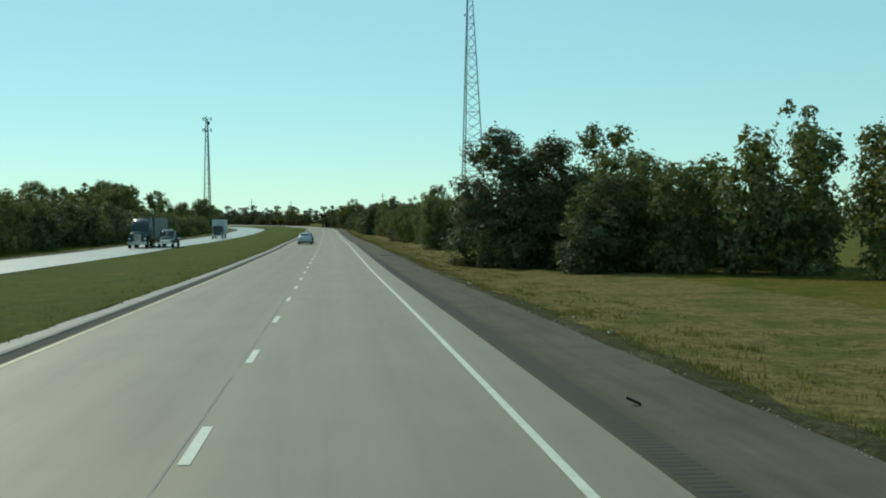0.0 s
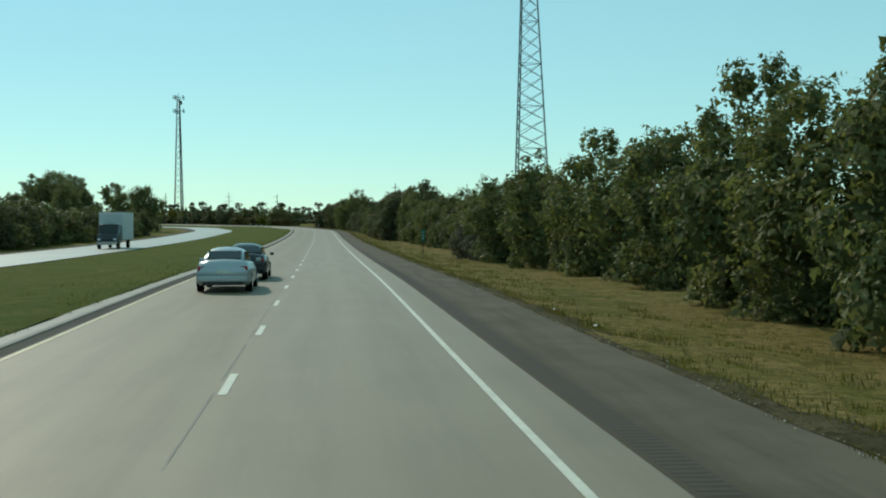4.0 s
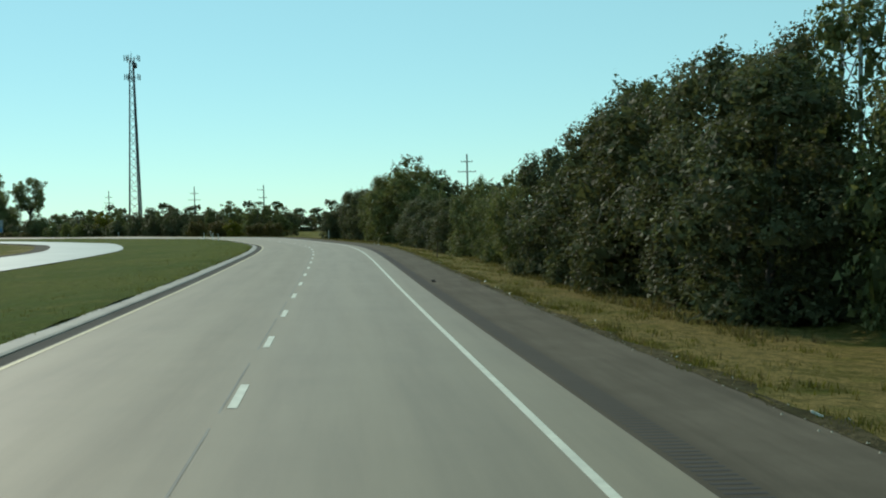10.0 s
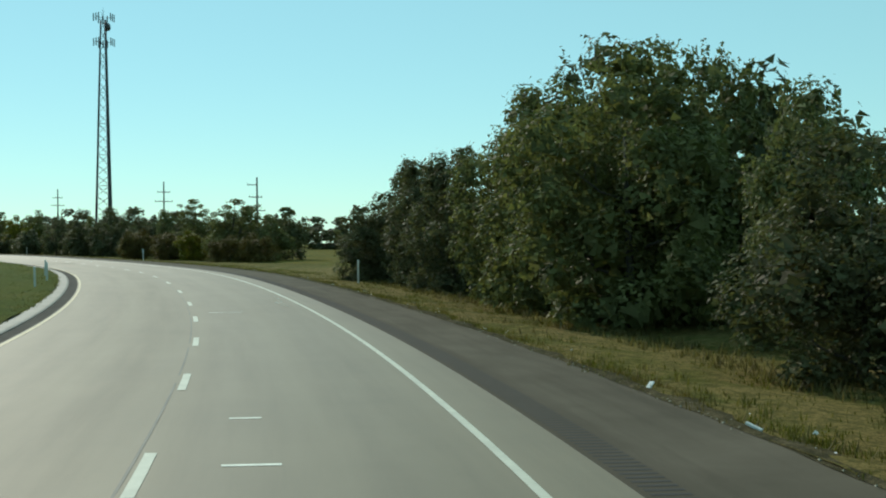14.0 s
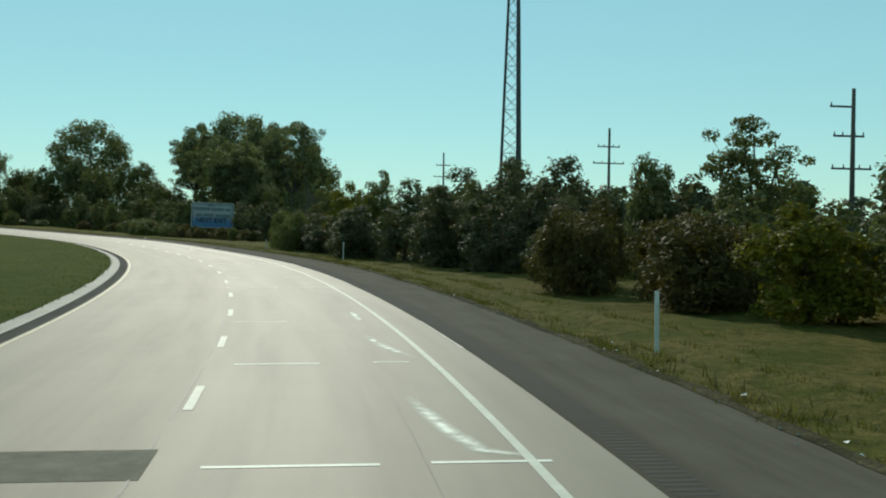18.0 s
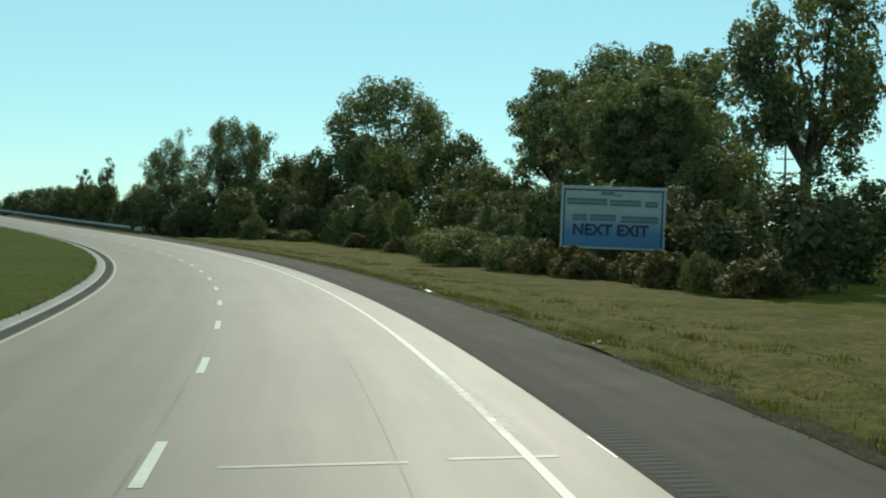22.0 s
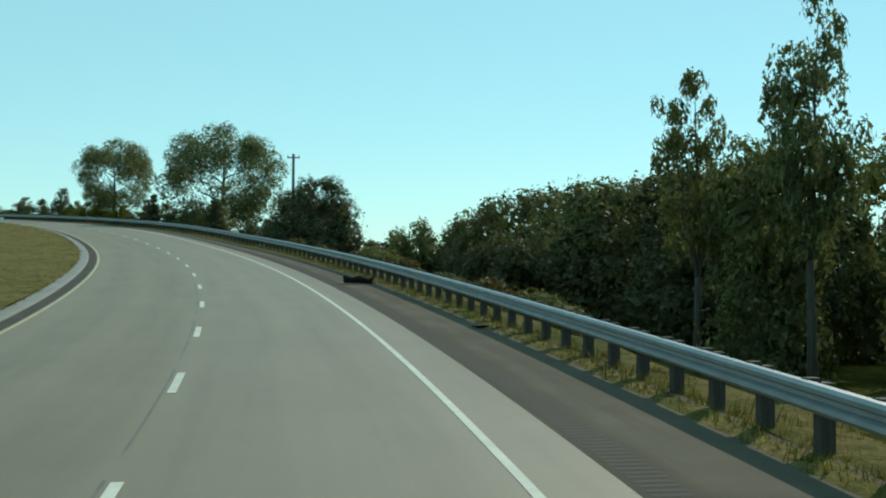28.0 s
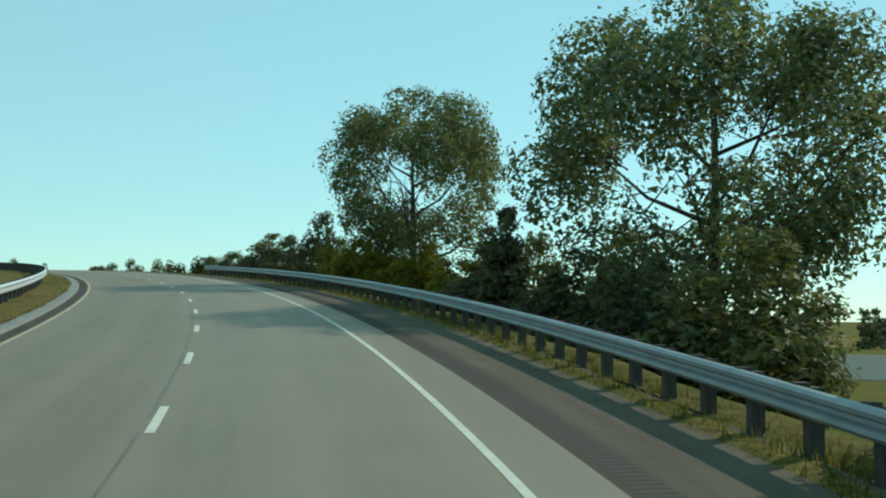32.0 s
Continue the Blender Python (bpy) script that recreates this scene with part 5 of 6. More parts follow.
def guardrail(s0, s1, d, side, steel, label):
    """Posts with blocks and overlapping corrugated panels from s0 to s1; side: +1 when the road lies to its left."""
    rail = thing("guardrail", label, "guardrail")
    panel_me = post_me = block_me = bolt_me = None
    s, i = s0, 0
    while s < s1:
        q, q2 = at(s, d, 0.60), at(s + 4.2, d, 0.60)
        way = q2 - q
        turn = way.to_track_quat("Y", "Z").to_matrix().to_4x4()
        if side < 0:
            turn = turn @ Matrix.Rotation(math.pi, 4, "Z")
        if panel_me is None:
            ob = mesh_ob("rail_panel", *beam_mesh(4.26), steel, rail, smooth=False)
            panel_me = ob.data
        else:
            ob = new("rail_panel", panel_me)
            ob.parent = rail
        ob.matrix_basis = Matrix.Translation(q if side > 0 else q2) @ turn
        for j in (0, 1, 2):
            sp = s + 1.4 * j
            g = at(sp, d + 0.22 * side)
            gz0 = ground(sp, d + 0.22 * side)
            ph = at(sp, d).z + 0.72 - gz0 + 0.25
            if post_me is None:
                bm = box((0.16, 0.19, ph), (0, 0, ph / 2), bev=0.012)
                po = part("post", bm, POST_WOOD, rail, "dark treated timber post")
                post_me = po.data
                bl = part("block", box((0.15, 0.15, 0.34), bev=0.01), POST_WOOD, rail, "dark timber spacer block")
                block_me = bl.data
                bo = part("bolt", box((0.02, 0.045, 0.045), bev=0.008), GALV, rail, "galvanised bolt head")
                bolt_me = bo.data
            else:
                po, bl, bo = new("post", post_me), new("block", block_me), new("bolt", bolt_me)
                for o in (po, bl, bo):
                    o.parent = rail
            a = math.degrees(heading(sp))
            po.matrix_basis = pose(g.x, g.y, gz0 - 0.25, 0, 0, a)
            b = at(sp, d + 0.075 * side, 0.60)
            bl.matrix_basis = pose(b.x, b.y, b.z, 0, 0, a)
            c = at(sp, d - 0.01 * side, 0.60)
            bo.matrix_basis = pose(c.x, c.y, c.z, 0, 0, a)
        s += 4.2
        i += 1
    return rail


guardrail(687.6, 886.0, 3.15, 1, GALV, "galvanised corrugated guardrail on dark timber posts")
# the median rail takes the paler steel that paints the sun on it
guardrail(833.0, 925.0, -9.95, -1, RAIL_SUNLIT, "corrugated guardrail beside the median, sunlight painted into its pale steel")

# flared end of the right guardrail with its striped plate
end = thing("guardrail_end", "flat steel end terminal with orange and black striped plate", "guardrail end", at=at(684.6, 3.75, 0.55), turn=math.degrees(heading(686)) + 5)
part("end_panel", box((0.05, 3.2, 0.46), (0, 1.5, 0.0), bev=0.02), GALV, end, "dull flattened steel end panel")
plate = part("end_plate", box((0.50, 0.06, 0.62), (0.05, -0.12, 0.0), bev=0.015), HAZARD, end, "orange end plate")
for k in range(4):
    part("stripe", box((0.56, 0.010, 0.085), (0.05, -0.155, -0.24 + k * 0.16), Matrix.Rotation(radians(28), 4, "Y")), HAZARD_SHADE_DARK, plate, "black diagonal stripe")
part("end_post", box((0.16, 0.18, 1.1), (0.14, 0.25, -0.35), bev=0.012), POST_WOOD, end)
part("end_post", box((0.16, 0.18, 1.1), (0.14, 2.1, -0.35), bev=0.012), POST_WOOD, end)
lend = thing("guardrail_end", "dark rounded end section of the median guardrail", "guardrail end", at=at(831.5, -10.05, 0.5), turn=math.degrees(heading(831)))
part("end_panel", box((0.10, 2.0, 0.42), (0, 0.9, 0.0), bev=0.03), TOWER_DARK, lend)
part("end_plate", box((0.45, 0.08, 0.55), (0, -0.15, 0.0), bev=0.03), POST_WHITE, lend)
part("end_post", box((0.16, 0.18, 1.1), (-0.14, 0.5, -0.4), bev=0.012), POST_WOOD, lend)


# ---- towers and poles ----
def strut(p0, p1, r, sides=5):
    return tube([p0, p1], [r, r], sides)


def lattice_tower(name, label, x, y, height, foot, head, bays, leg_r, brace_r, mat, spin, dish, cells):
    """A three-legged lattice tower, tapering from foot to head width (radius of the triangle)."""
    z0 = land_at(x, y)
    t = thing(name, label, "tower", at=(x, y, z0), turn=spin)
    def node(k, z):
        r = foot + (head - foot) * z / height
        a = 2 * math.pi * k / 3
        return Vector((math.cos(a) * r, math.sin(a) * r, z))
    for k in range(3):
        mesh_ob("leg", *tube([node(k, z) for z in np.linspace(-0.3, height, 6)], [leg_r * 1.25, leg_r * 1.15, leg_r, leg_r, leg_r * 0.9, leg_r * 0.8], 6), mat, t, smooth=True)
    zs = [height * (1 - (1 - i / bays) ** 1.0) for i in range(bays + 1)]
    for k in range(3):
        k2 = (k + 1) % 3
        for i in range(bays):
            mesh_ob("brace", *strut(node(k, zs[i]), node(k2, zs[i + 1]), brace_r, 4), mat, t)
            mesh_ob("brace", *strut(node(k2, zs[i]), node(k, zs[i + 1]), brace_r, 4), mat, t)
            if i % 3 == 0:
                mesh_ob("girt", *strut(node(k, zs[i]), node(k2, zs[i]), brace_r, 4), mat, t)
    lad = []
    for sgn in (-0.18, 0.18):
        lad.append(strut(node(0, 0) * 0.93 + Vector((0, sgn, 0)), Vector((head * 0.9, sgn, height)), 0.025, 4))
    for i in range(int(height / 0.9)):
        zz = i * 0.9
        c = Vector((node(0, zz).x * 0.95, 0, zz))
        lad.append(strut(c + Vector((0, -0.18, 0)), c + Vector((0, 0.18, 0)), 0.018, 4))
    mesh_ob("ladder", *merge(lad), mat, t, "thin climbing ladder up one leg")
    for zc in cells:
        for k in range(3):
            a0 = 2 * math.pi * k / 3 + 0.5
            out = Vector((math.cos(a0), math.sin(a0), 0))
            arm = part("antenna_mount", bmesh.new(), TOWER_DARK, t)
            v, f = merge([strut(out * head * 0.5 + Vector((0, 0, zc)), out * (head + 1.5) + Vector((0, 0, zc)), 0.06),
                          strut(out * (head + 1.5) + Vector((-out.y, out.x, 0)) * 1.2 + Vector((0, 0, zc)), out * (head + 1.5) - Vector((-out.y, out.x, 0)) * 1.2 + Vector((0, 0, zc)), 0.05)])
            arm.data.from_pydata([tuple(q) for q in v], [], f)
            for sd in (-1.1, 0.0, 1.1):
                c = out * (head + 1.6) + Vector((-out.y, out.x, 0)) * sd + Vector((0, 0, zc))
                part("antenna_panel", box((0.16, 0.32, 2.0), c, Matrix.Rotation(a0, 4, "Z"), 0.03), TOWER_STEEL, arm, "slim grey antenna panel")
    if dish:
        bm = bmesh.new()
        bmesh.ops.create_cone(bm, cap_ends=True, segments=20, radius1=1.05, radius2=0.95, depth=0.7, matrix=Matrix.Translation((0, -1.1, dish)) @ Matrix.Rotation(radians(90), 4, "X"))
        part("dish", bm, TOWER_DARK, t, "dark round microwave dish", True)
        for k, (dx, hh) in enumerate(((0.5, 2.6), (-0.6, 2.2), (0.0, 3.2))):
            mesh_ob("whip", *strut(Vector((dx, 0.2, height)), Vector((dx, 0.2, height + hh)), 0.04), TOWER_DARK, t)
    return t


lattice_tower("cell_tower", "tall slim three-legged cell tower with antennas and dish", -75.6, 648, 59.0, 2.6, 0.75, 22, 0.26, 0.045, TOWER_DARK, 80, 57.2, (53.2, 59.6))
radio = lattice_tower("radio_tower", "tall grey three-legged lattice radio tower", 40.3, 350.7, 84.0, 5.3, 0.5, 27, 0.15, 0.07, TOWER_STEEL, -14, 0, ())
part("beacon", box((0.5, 0.5, 0.6), (-1.4, 0.4, 68.0), bev=0.12), TOWER_DARK, radio, "dark side lamp near the top")


def utility_pole(x, y, height, arms, turn, label):
    z0 = land_at(x, y)
    t = thing("utility_pole", label, "utility pole", "line of utility poles", (x, y, z0), turn)
    mesh_ob("pole", *tube([(0, 0, -0.5), (0, 0, height * 0.5), (0, 0, height)], [0.19, 0.16, 0.12], 8), POLE_WOOD, t, smooth=True)
    for z, l, off in arms:
        arm = part("crossarm", box((l, 0.10, 0.12), (off, 0.13, z), bev=0.012), POLE_WOOD, t)
        for k in (-0.45, 0.45) if l < 1.8 else (-0.47, -0.2, 0.2, 0.47):
            bm = bmesh.new()
            bmesh.ops.create_cone(bm, cap_ends=True, segments=8, radius1=0.055, radius2=0.03, depth=0.20, matrix=Matrix.Translation((off + k * l, 0.13, z + 0.16)))
            part("insulator", bm, TOWER_DARK, arm, "small dark insulator")
    return t


def pole_top(x, y, top, arms, turn, label):
    h = top - land_at(x, y)
    utility_pole(x, y, h, [(h + z, l, o) for z, l, o in arms], turn, label)


LEANED = 0.0227
for x, y, zt, arms, turn, lab in (
        (-44.4, 561.3, 13.9, ((-1.9, 2.4, 0), (-3.6, 3.4, 0)), 30, "weathered timber pole with two crossarms above the thicket"),
        (-23.1, 519.9, 12.5, ((-1.1, 1.5, -0.7), (-2.9, 2.0, -0.2), (-4.9, 2.6, 0)), 25, "weathered timber pole with short side arms"),
        (-76, 606, 14.3, ((-1.9, 2.2, 0), (-3.6, 3.0, 0)), 35, "distant timber pole with crossarms"),
        (16.5, 450, 14.8, ((-1.3, 2.0, 0), (-3.0, 3.2, 0)), 10, "timber pole with crossarms behind the trees"),
        (34, 410, 13.5, ((-1.5, 2.0, 0), (-3.0, 2.6, 0)), 5, "timber pole with crossarms behind the trees"),
        (-120, 668, 14.5, ((-1.9, 2.2, 0), (-3.6, 3.0, 0)), 40, "distant timber pole with crossarms"),
        (52, 372, 13.5, ((-1.5, 2.0, 0),), 0, "timber pole behind the trees")):
    pole_top(x, y, zt - x * LEANED, arms, turn, lab)
pole_top(-298.4, 661.5, 12.9 + 298 * LEANED, ((-0.35, 1.2, 0),), 68, "dark timber pole with one crossarm below the embankment")

# ---- billboard ----
b_l, b_r = Vector((-108.6, 589.0)), Vector((-103.25, 591.65))
b_mid = (b_l + b_r) / 2
b_w = (b_r - b_l).length
b_turn = math.degrees(math.atan2(b_r.y - b_l.y, b_r.x - b_l.x))
b_top, b_h = 5.47 + 105.5 * LEANED, 3.6
board = thing("billboard", "weathered white and blue billboard reading NEXT EXIT", "billboard", at=(b_mid.x, b_mid.y, land_at(b_mid.x, b_mid.y)), turn=b_turn)
board.rotation_euler.y = radians(1.2)             # it sags towards the road
bz = b_top - land_at(b_mid.x, b_mid.y) - b_h / 2
part("panel", box((b_w, 0.10, b_h), (0, 0, bz), bev=0.01), BOARD_WHITE, board, "faded white face")
face, fn, fl, fb = material("board_fading_blue")
fsep = fn.new("ShaderNodeSeparateXYZ")
fl.new(coords(fn, fl), fsep.inputs[0])
fmap = fn.new("ShaderNodeMapRange")
fl.new(fsep.outputs[2], fmap.inputs[0])
fmap.inputs[1].default_value, fmap.inputs[2].default_value = bz - b_h * 0.5, bz + b_h * 0.05
fl.new(ramp(fn, fl, fmap.outputs[0], (0.0, (0.035, 0.13, 0.30)), (0.45, (0.07, 0.17, 0.32)), (1.0, (0.28, 0.30, 0.315))), fb.inputs["Base Color"])
fb.inputs["Roughness"].default_value = 0.6
part("blue_band", box((b_w - 0.30, 0.012, b_h * 0.56), (0, -0.050, bz - b_h * 0.5 + 0.12 + b_h * 0.28)), face, board, "lower part fading from white into blue")
for size, off in (((b_w - 0.32, 0.012, 0.08), (0, 0, b_h / 2 - 0.22)), ((0.08, 0.012, b_h - 0.40), (-b_w / 2 + 0.2, 0, 0)), ((0.08, 0.012, b_h - 0.40), (b_w / 2 - 0.2, 0, 0))):
    part("border", box(size, (off[0], -0.066, bz + off[2])), BOARD_INK, board, "thin dark border line")
for x0, z0, w, hh in ((-1.62, 0.90, 2.5, 0.42), (0.75, 0.86, 1.9, 0.40), (2.35, 0.82, 0.8, 0.36), (-0.35, 1.40, 0.8, 0.22), (0.25, 1.30, 0.5, 0.10),
                      (-2.05, -0.02, 0.9, 0.40), (-0.62, 0.0, 1.6, 0.40), (1.65, -0.06, 2.3, 0.42)):
    for k in range(2):
        part("lettering_bar", box((w * 0.92, 0.010, hh * 0.42), (x0 * 0.92, -0.056, bz + z0 - hh * 0.25 + k * hh * 0.5)), BOARD_GREY, board, "bar of unreadable faded lettering")
txt = bpy.data.curves.new("lettering", "FONT")
txt.body, txt.size, txt.extrude, txt.align_x, txt.offset = "NEXT EXIT", 0.88, 0.008, "CENTER", 0.030
txt_tmp = bpy.data.objects.new("lettering_curve", txt)
txt_me = bpy.data.meshes.new_from_object(txt_tmp)
bpy.data.objects.remove(txt_tmp)
txt_me.materials.append(BOARD_INK)
letters = new("lettering", txt_me)
letters.parent = board
letters.matrix_basis = pose(-0.12, -0.085, bz - 1.0, 90, 0, 0)
letters["label"] = "bold dark words NEXT EXIT"
for k in (-2.3, -0.8, 0.8, 2.3):
    part("post", box((0.16, 0.16, bz + b_h / 2 + 0.3), (k, 0.14, (bz + b_h / 2 - 0.3) / 2), bev=0.012), POST_WOOD, board)


# ---- roadside posts, sign, debris ----
def marker_post(s, d, tall, white):
    q = spot(s, d)
    t = thing("delineator_post", "slim pale delineator post standing in the grass" if white else "thin rusty delineator post without a plate in the grass", "marker post", "delineator posts", q, math.degrees(heading(s)))
    t.rotation_euler.y = radians(random.uniform(-3, 5))
    w = 0.075 if white else 0.045
    bm = bmesh.new()
    for sx in (-w / 2, w / 2):
        box((0.010, 0.030, tall), (sx, 0, tall / 2), None, 0, bm)
    box((w, 0.008, tall), (0, 0.014, tall / 2), None, 0, bm)
    part("channel", bm, POST_WHITE if white else POST_WOOD, t)
    if white:
        part("reflector_plate", box((0.08, 0.010, 0.24), (0, -0.022, tall - 0.15), bev=0.003), POST_WHITE, t, "white reflector plate")


for s, d, tall, white in ((264, 4.3, 1.1, False), (334.7, 4.5, 1.1, False), (410.5, 5.6, 1.2, True), (472, 4.7, 1.2, True), (526, 6.6, 1.2, True), (552.5, 6.9, 0.9, True),
                          (742, 6.5, 1.2, False), (407, -9.5, 0.9, True), (414.5, -9.2, 0.9, True), (421.5, -9.3, 0.9, True)):
    marker_post(s, d, tall, white)
q = spot(190, 5.1)
sign = thing("mile_marker", "narrow green mile marker sign on a thin steel post", "road sign", at=q, turn=math.degrees(heading(190)))
part("post", box((0.055, 0.04, 2.1), (0, 0, 1.05), bev=0.006), POST_WOOD, sign, "rusty brown steel post")
plate = part("plate", box((0.30, 0.010, 0.92), (0, -0.028, 1.75), bev=0.004), SIGN_GREEN, sign, "green reflective plate")
for z in (1.98, 1.74, 1.52):
    part("bar", box((0.10, 0.006, 0.09), (0, -0.037, z)), BOARD_WHITE, plate, "white bar in place of lettering")

# shred of a truck tyre on the shoulder
tv, tf = [], []
na, nb = 16, 18
for i in range(na + 1):
    a = math.pi * (0.02 + 0.90 * i / na)
    for j in range(nb + 1):
        w = -0.52 + 1.04 * j / nb
        r = 0.225 + 0.012 * ((i // 2 + j) % 2) + 0.03 * math.sin(j * 0.7 + 1) + 0.08 * max(0, -w - 0.38)
        edge = 0.05 * math.sin(i * 2.3) * (j in (0, nb))
        tv.append(Vector((w + edge, 0.75 * r * math.cos(a) + 0.06 * math.sin(w * 5), max(0.006, r * math.sin(a) * (1.0 - 0.25 * (w > 0.3))))))
for i in range(na):
    for j in range(nb):
        tf.append((i * (nb + 1) + j, i * (nb + 1) + j + 1, (i + 1) * (nb + 1) + j + 1, (i + 1) * (nb + 1) + j))
shred = mesh_ob("tyre_shred", tv, tf, RUBBER, smooth=True)
sol = shred.modifiers.new("thick", "SOLIDIFY")
sol.thickness = 0.035
shred.matrix_basis = pose(*at(742.6, 2.05, 0.0), 0, 0, math.degrees(heading(742)) - 6)
tagged(shred, "curled black shred of truck tyre on the shoulder", "tyre shred")
strip_d = mesh_ob("rubber_strip", *tube([at(93.3, 1.8, 0.02), at(93.2, 2.1, 0.035), at(93.25, 2.5, 0.02), at(93.05, 2.9, 0.03)], [0.015, 0.024, 0.022, 0.012], 6), RUBBER, smooth=True)
tagged(strip_d, "dark strip of rubber lying across the shoulder", "debris")
for s, d, l, mat, lab in ((14.2, 1.7, 0.19, RUBBER, "scrap of dark rubber on the shoulder"), (306, 1.6, 0.35, RUBBER, "scrap of dark rubber on the shoulder"),
                          (547.5, 1.5, 0.3, RUBBER, "scrap of dark rubber on the shoulder"), (654.5, 2.0, 0.3, RUBBER, "scrap of dark rubber on the shoulder"),
                          (726.6, 2.6, 0.45, RUBBER, "scrap of dark rubber on the shoulder"), (667.3, 3.2, 0.18, RUBBER, "scrap of dark rubber at the grass edge"),
                          (588.4, 3.35, 0.30, LITTER, "white scrap of litter at the grass edge"), (46.1, 3.5, 0.2, LITTER, "white scrap of litter at the grass edge"),
                          (368.2, 3.4, 0.2, LITTER, "white scrap of litter at the grass edge"),
                          (274.5, 3.4, 0.15, LITTER, "white scrap of litter at the grass edge"), (372, 3.5, 0.18, LITTER, "white scrap of litter at the grass edge")):
    bm = box((l, l * 0.45, 0.03), bev=0.008)
    for v in bm.verts:
        v.co += Vector((0, 0, 0.04 * math.sin(v.co.x * 14) + 0.02 * math.cos(v.co.y * 20)))
    me = bpy.data.meshes.new("scrap")
    bm.to_mesh(me)
    bm.free()
    me.materials.append(mat)
    ob = new("scrap", me)
    ob.matrix_basis = pose(*(at(s, d, 0.03) if d < 3.25 else spot(s, d) + Vector((0, 0, 0.07))), 0, 0, random.uniform(0, 180))
    tagged(ob, lab, "debris" if mat is RUBBER else "litter")
# gravel and litter crumbs along the edge of the shoulder
rs_g = np.random.RandomState(23)
gv, gf = [], []
for i in range(2600):
    s, d, r = rs_g.uniform(5, 850), 3.25 + rs_g.normal(0, 0.10), rs_g.uniform(0.01, 0.028)
    p0 = at(s, d, 0.0) + Vector((0, 0, 0.012))
    o = len(gv)
    gv += [p0 + Vector((r, 0, 0)), p0 + Vector((-r * 0.5, r, 0)), p0 + Vector((-r * 0.6, -r * 0.8, 0)), p0 + Vector((0, 0, r * 0.9))]
    gf += [(o, o + 1, o + 3), (o + 1, o + 2, o + 3), (o + 2, o, o + 3)]
tagged(mesh_ob("edge_gravel", gv, gf, MUD), "pale gravel crumbs along the edge of the shoulder", "gravel", "", "stuff")


fv, ff = [], []
for i in range(900):
    s, d, r = rs_g.uniform(20, 700), 3.3 + abs(rs_g.normal(0, 0.35)), rs_g.uniform(0.015, 0.05)
    p0 = spot(s, d) + Vector((0, 0, 0.03))
    a = rs_g.uniform(0, 6.28)
    u, w = Vector((math.cos(a), math.sin(a), 0.3)) * r, Vector((-math.sin(a), math.cos(a), 0.5)) * r * 0.6
    o = len(fv)
    fv += [p0 - u - w, p0 + u - w, p0 + u + w, p0 - u + w]
    ff.append((o, o + 1, o + 2, o + 3))
tagged(mesh_ob("grass_litter", fv, ff, LITTER), "white flecks of litter caught in the edge grass", "litter", "", "stuff")


# ---- vehicles ----
def loft(sections, mat, parent, name, label="", smooth=True):
    """A closed skin through rings of points (same count each)."""
    k = len(sections[0])
    vs = [Vector(q) for ring in sections for q in ring]
    fs = [(i * k + j, i * k + (j + 1) % k, (i + 1) * k + (j + 1) % k, (i + 1) * k + j) for i in range(len(sections) - 1) for j in range(k)]
    fs += [tuple(range(k))[::-1], tuple((len(sections) - 1) * k + j for j in range(k))]
    ob = mesh_ob(name, vs, fs, mat, parent, label, smooth)
    return ob


def ring(y, half, z0, z1, tuck=0.12, crown=0.06):
    return [(-half + 0.08, y, z0), (half - 0.08, y, z0), (half, y, z0 + tuck), (half - 0.02, y, (z0 + z1) * 0.55), (half - 0.10, y, z1 - 0.03), (half * 0.5, y, z1 + crown * 0.7),
            (0, y, z1 + crown), (-half * 0.5, y, z1 + crown * 0.7), (-half + 0.10, y, z1 - 0.03), (-half + 0.02, y, (z0 + z1) * 0.55), (-half, y, z0 + tuck)]


def wheel(parent, x, y, r, w):
    bm = bmesh.new()
    turn = Matrix.Translation((x, y, r)) @ Matrix.Rotation(radians(90), 4, "Y")
    bmesh.ops.create_cone(bm, cap_ends=True, segments=22, radius1=r, radius2=r, depth=w, matrix=turn)
    bmesh.ops.bevel(bm, geom=[e for e in bm.edges if e.calc_length() < r * 0.6], offset=0.02, segments=1, affect="EDGES")
    wh = part("wheel", bm, RUBBER, parent, "black tyre")
    bm = bmesh.new()
    bmesh.ops.create_cone(bm, cap_ends=True, segments=16, radius1=r * 0.62, radius2=r * 0.55, depth=w + 0.02, matrix=turn)
    part("rim", bm, CHROME, wh, "bright wheel rim")


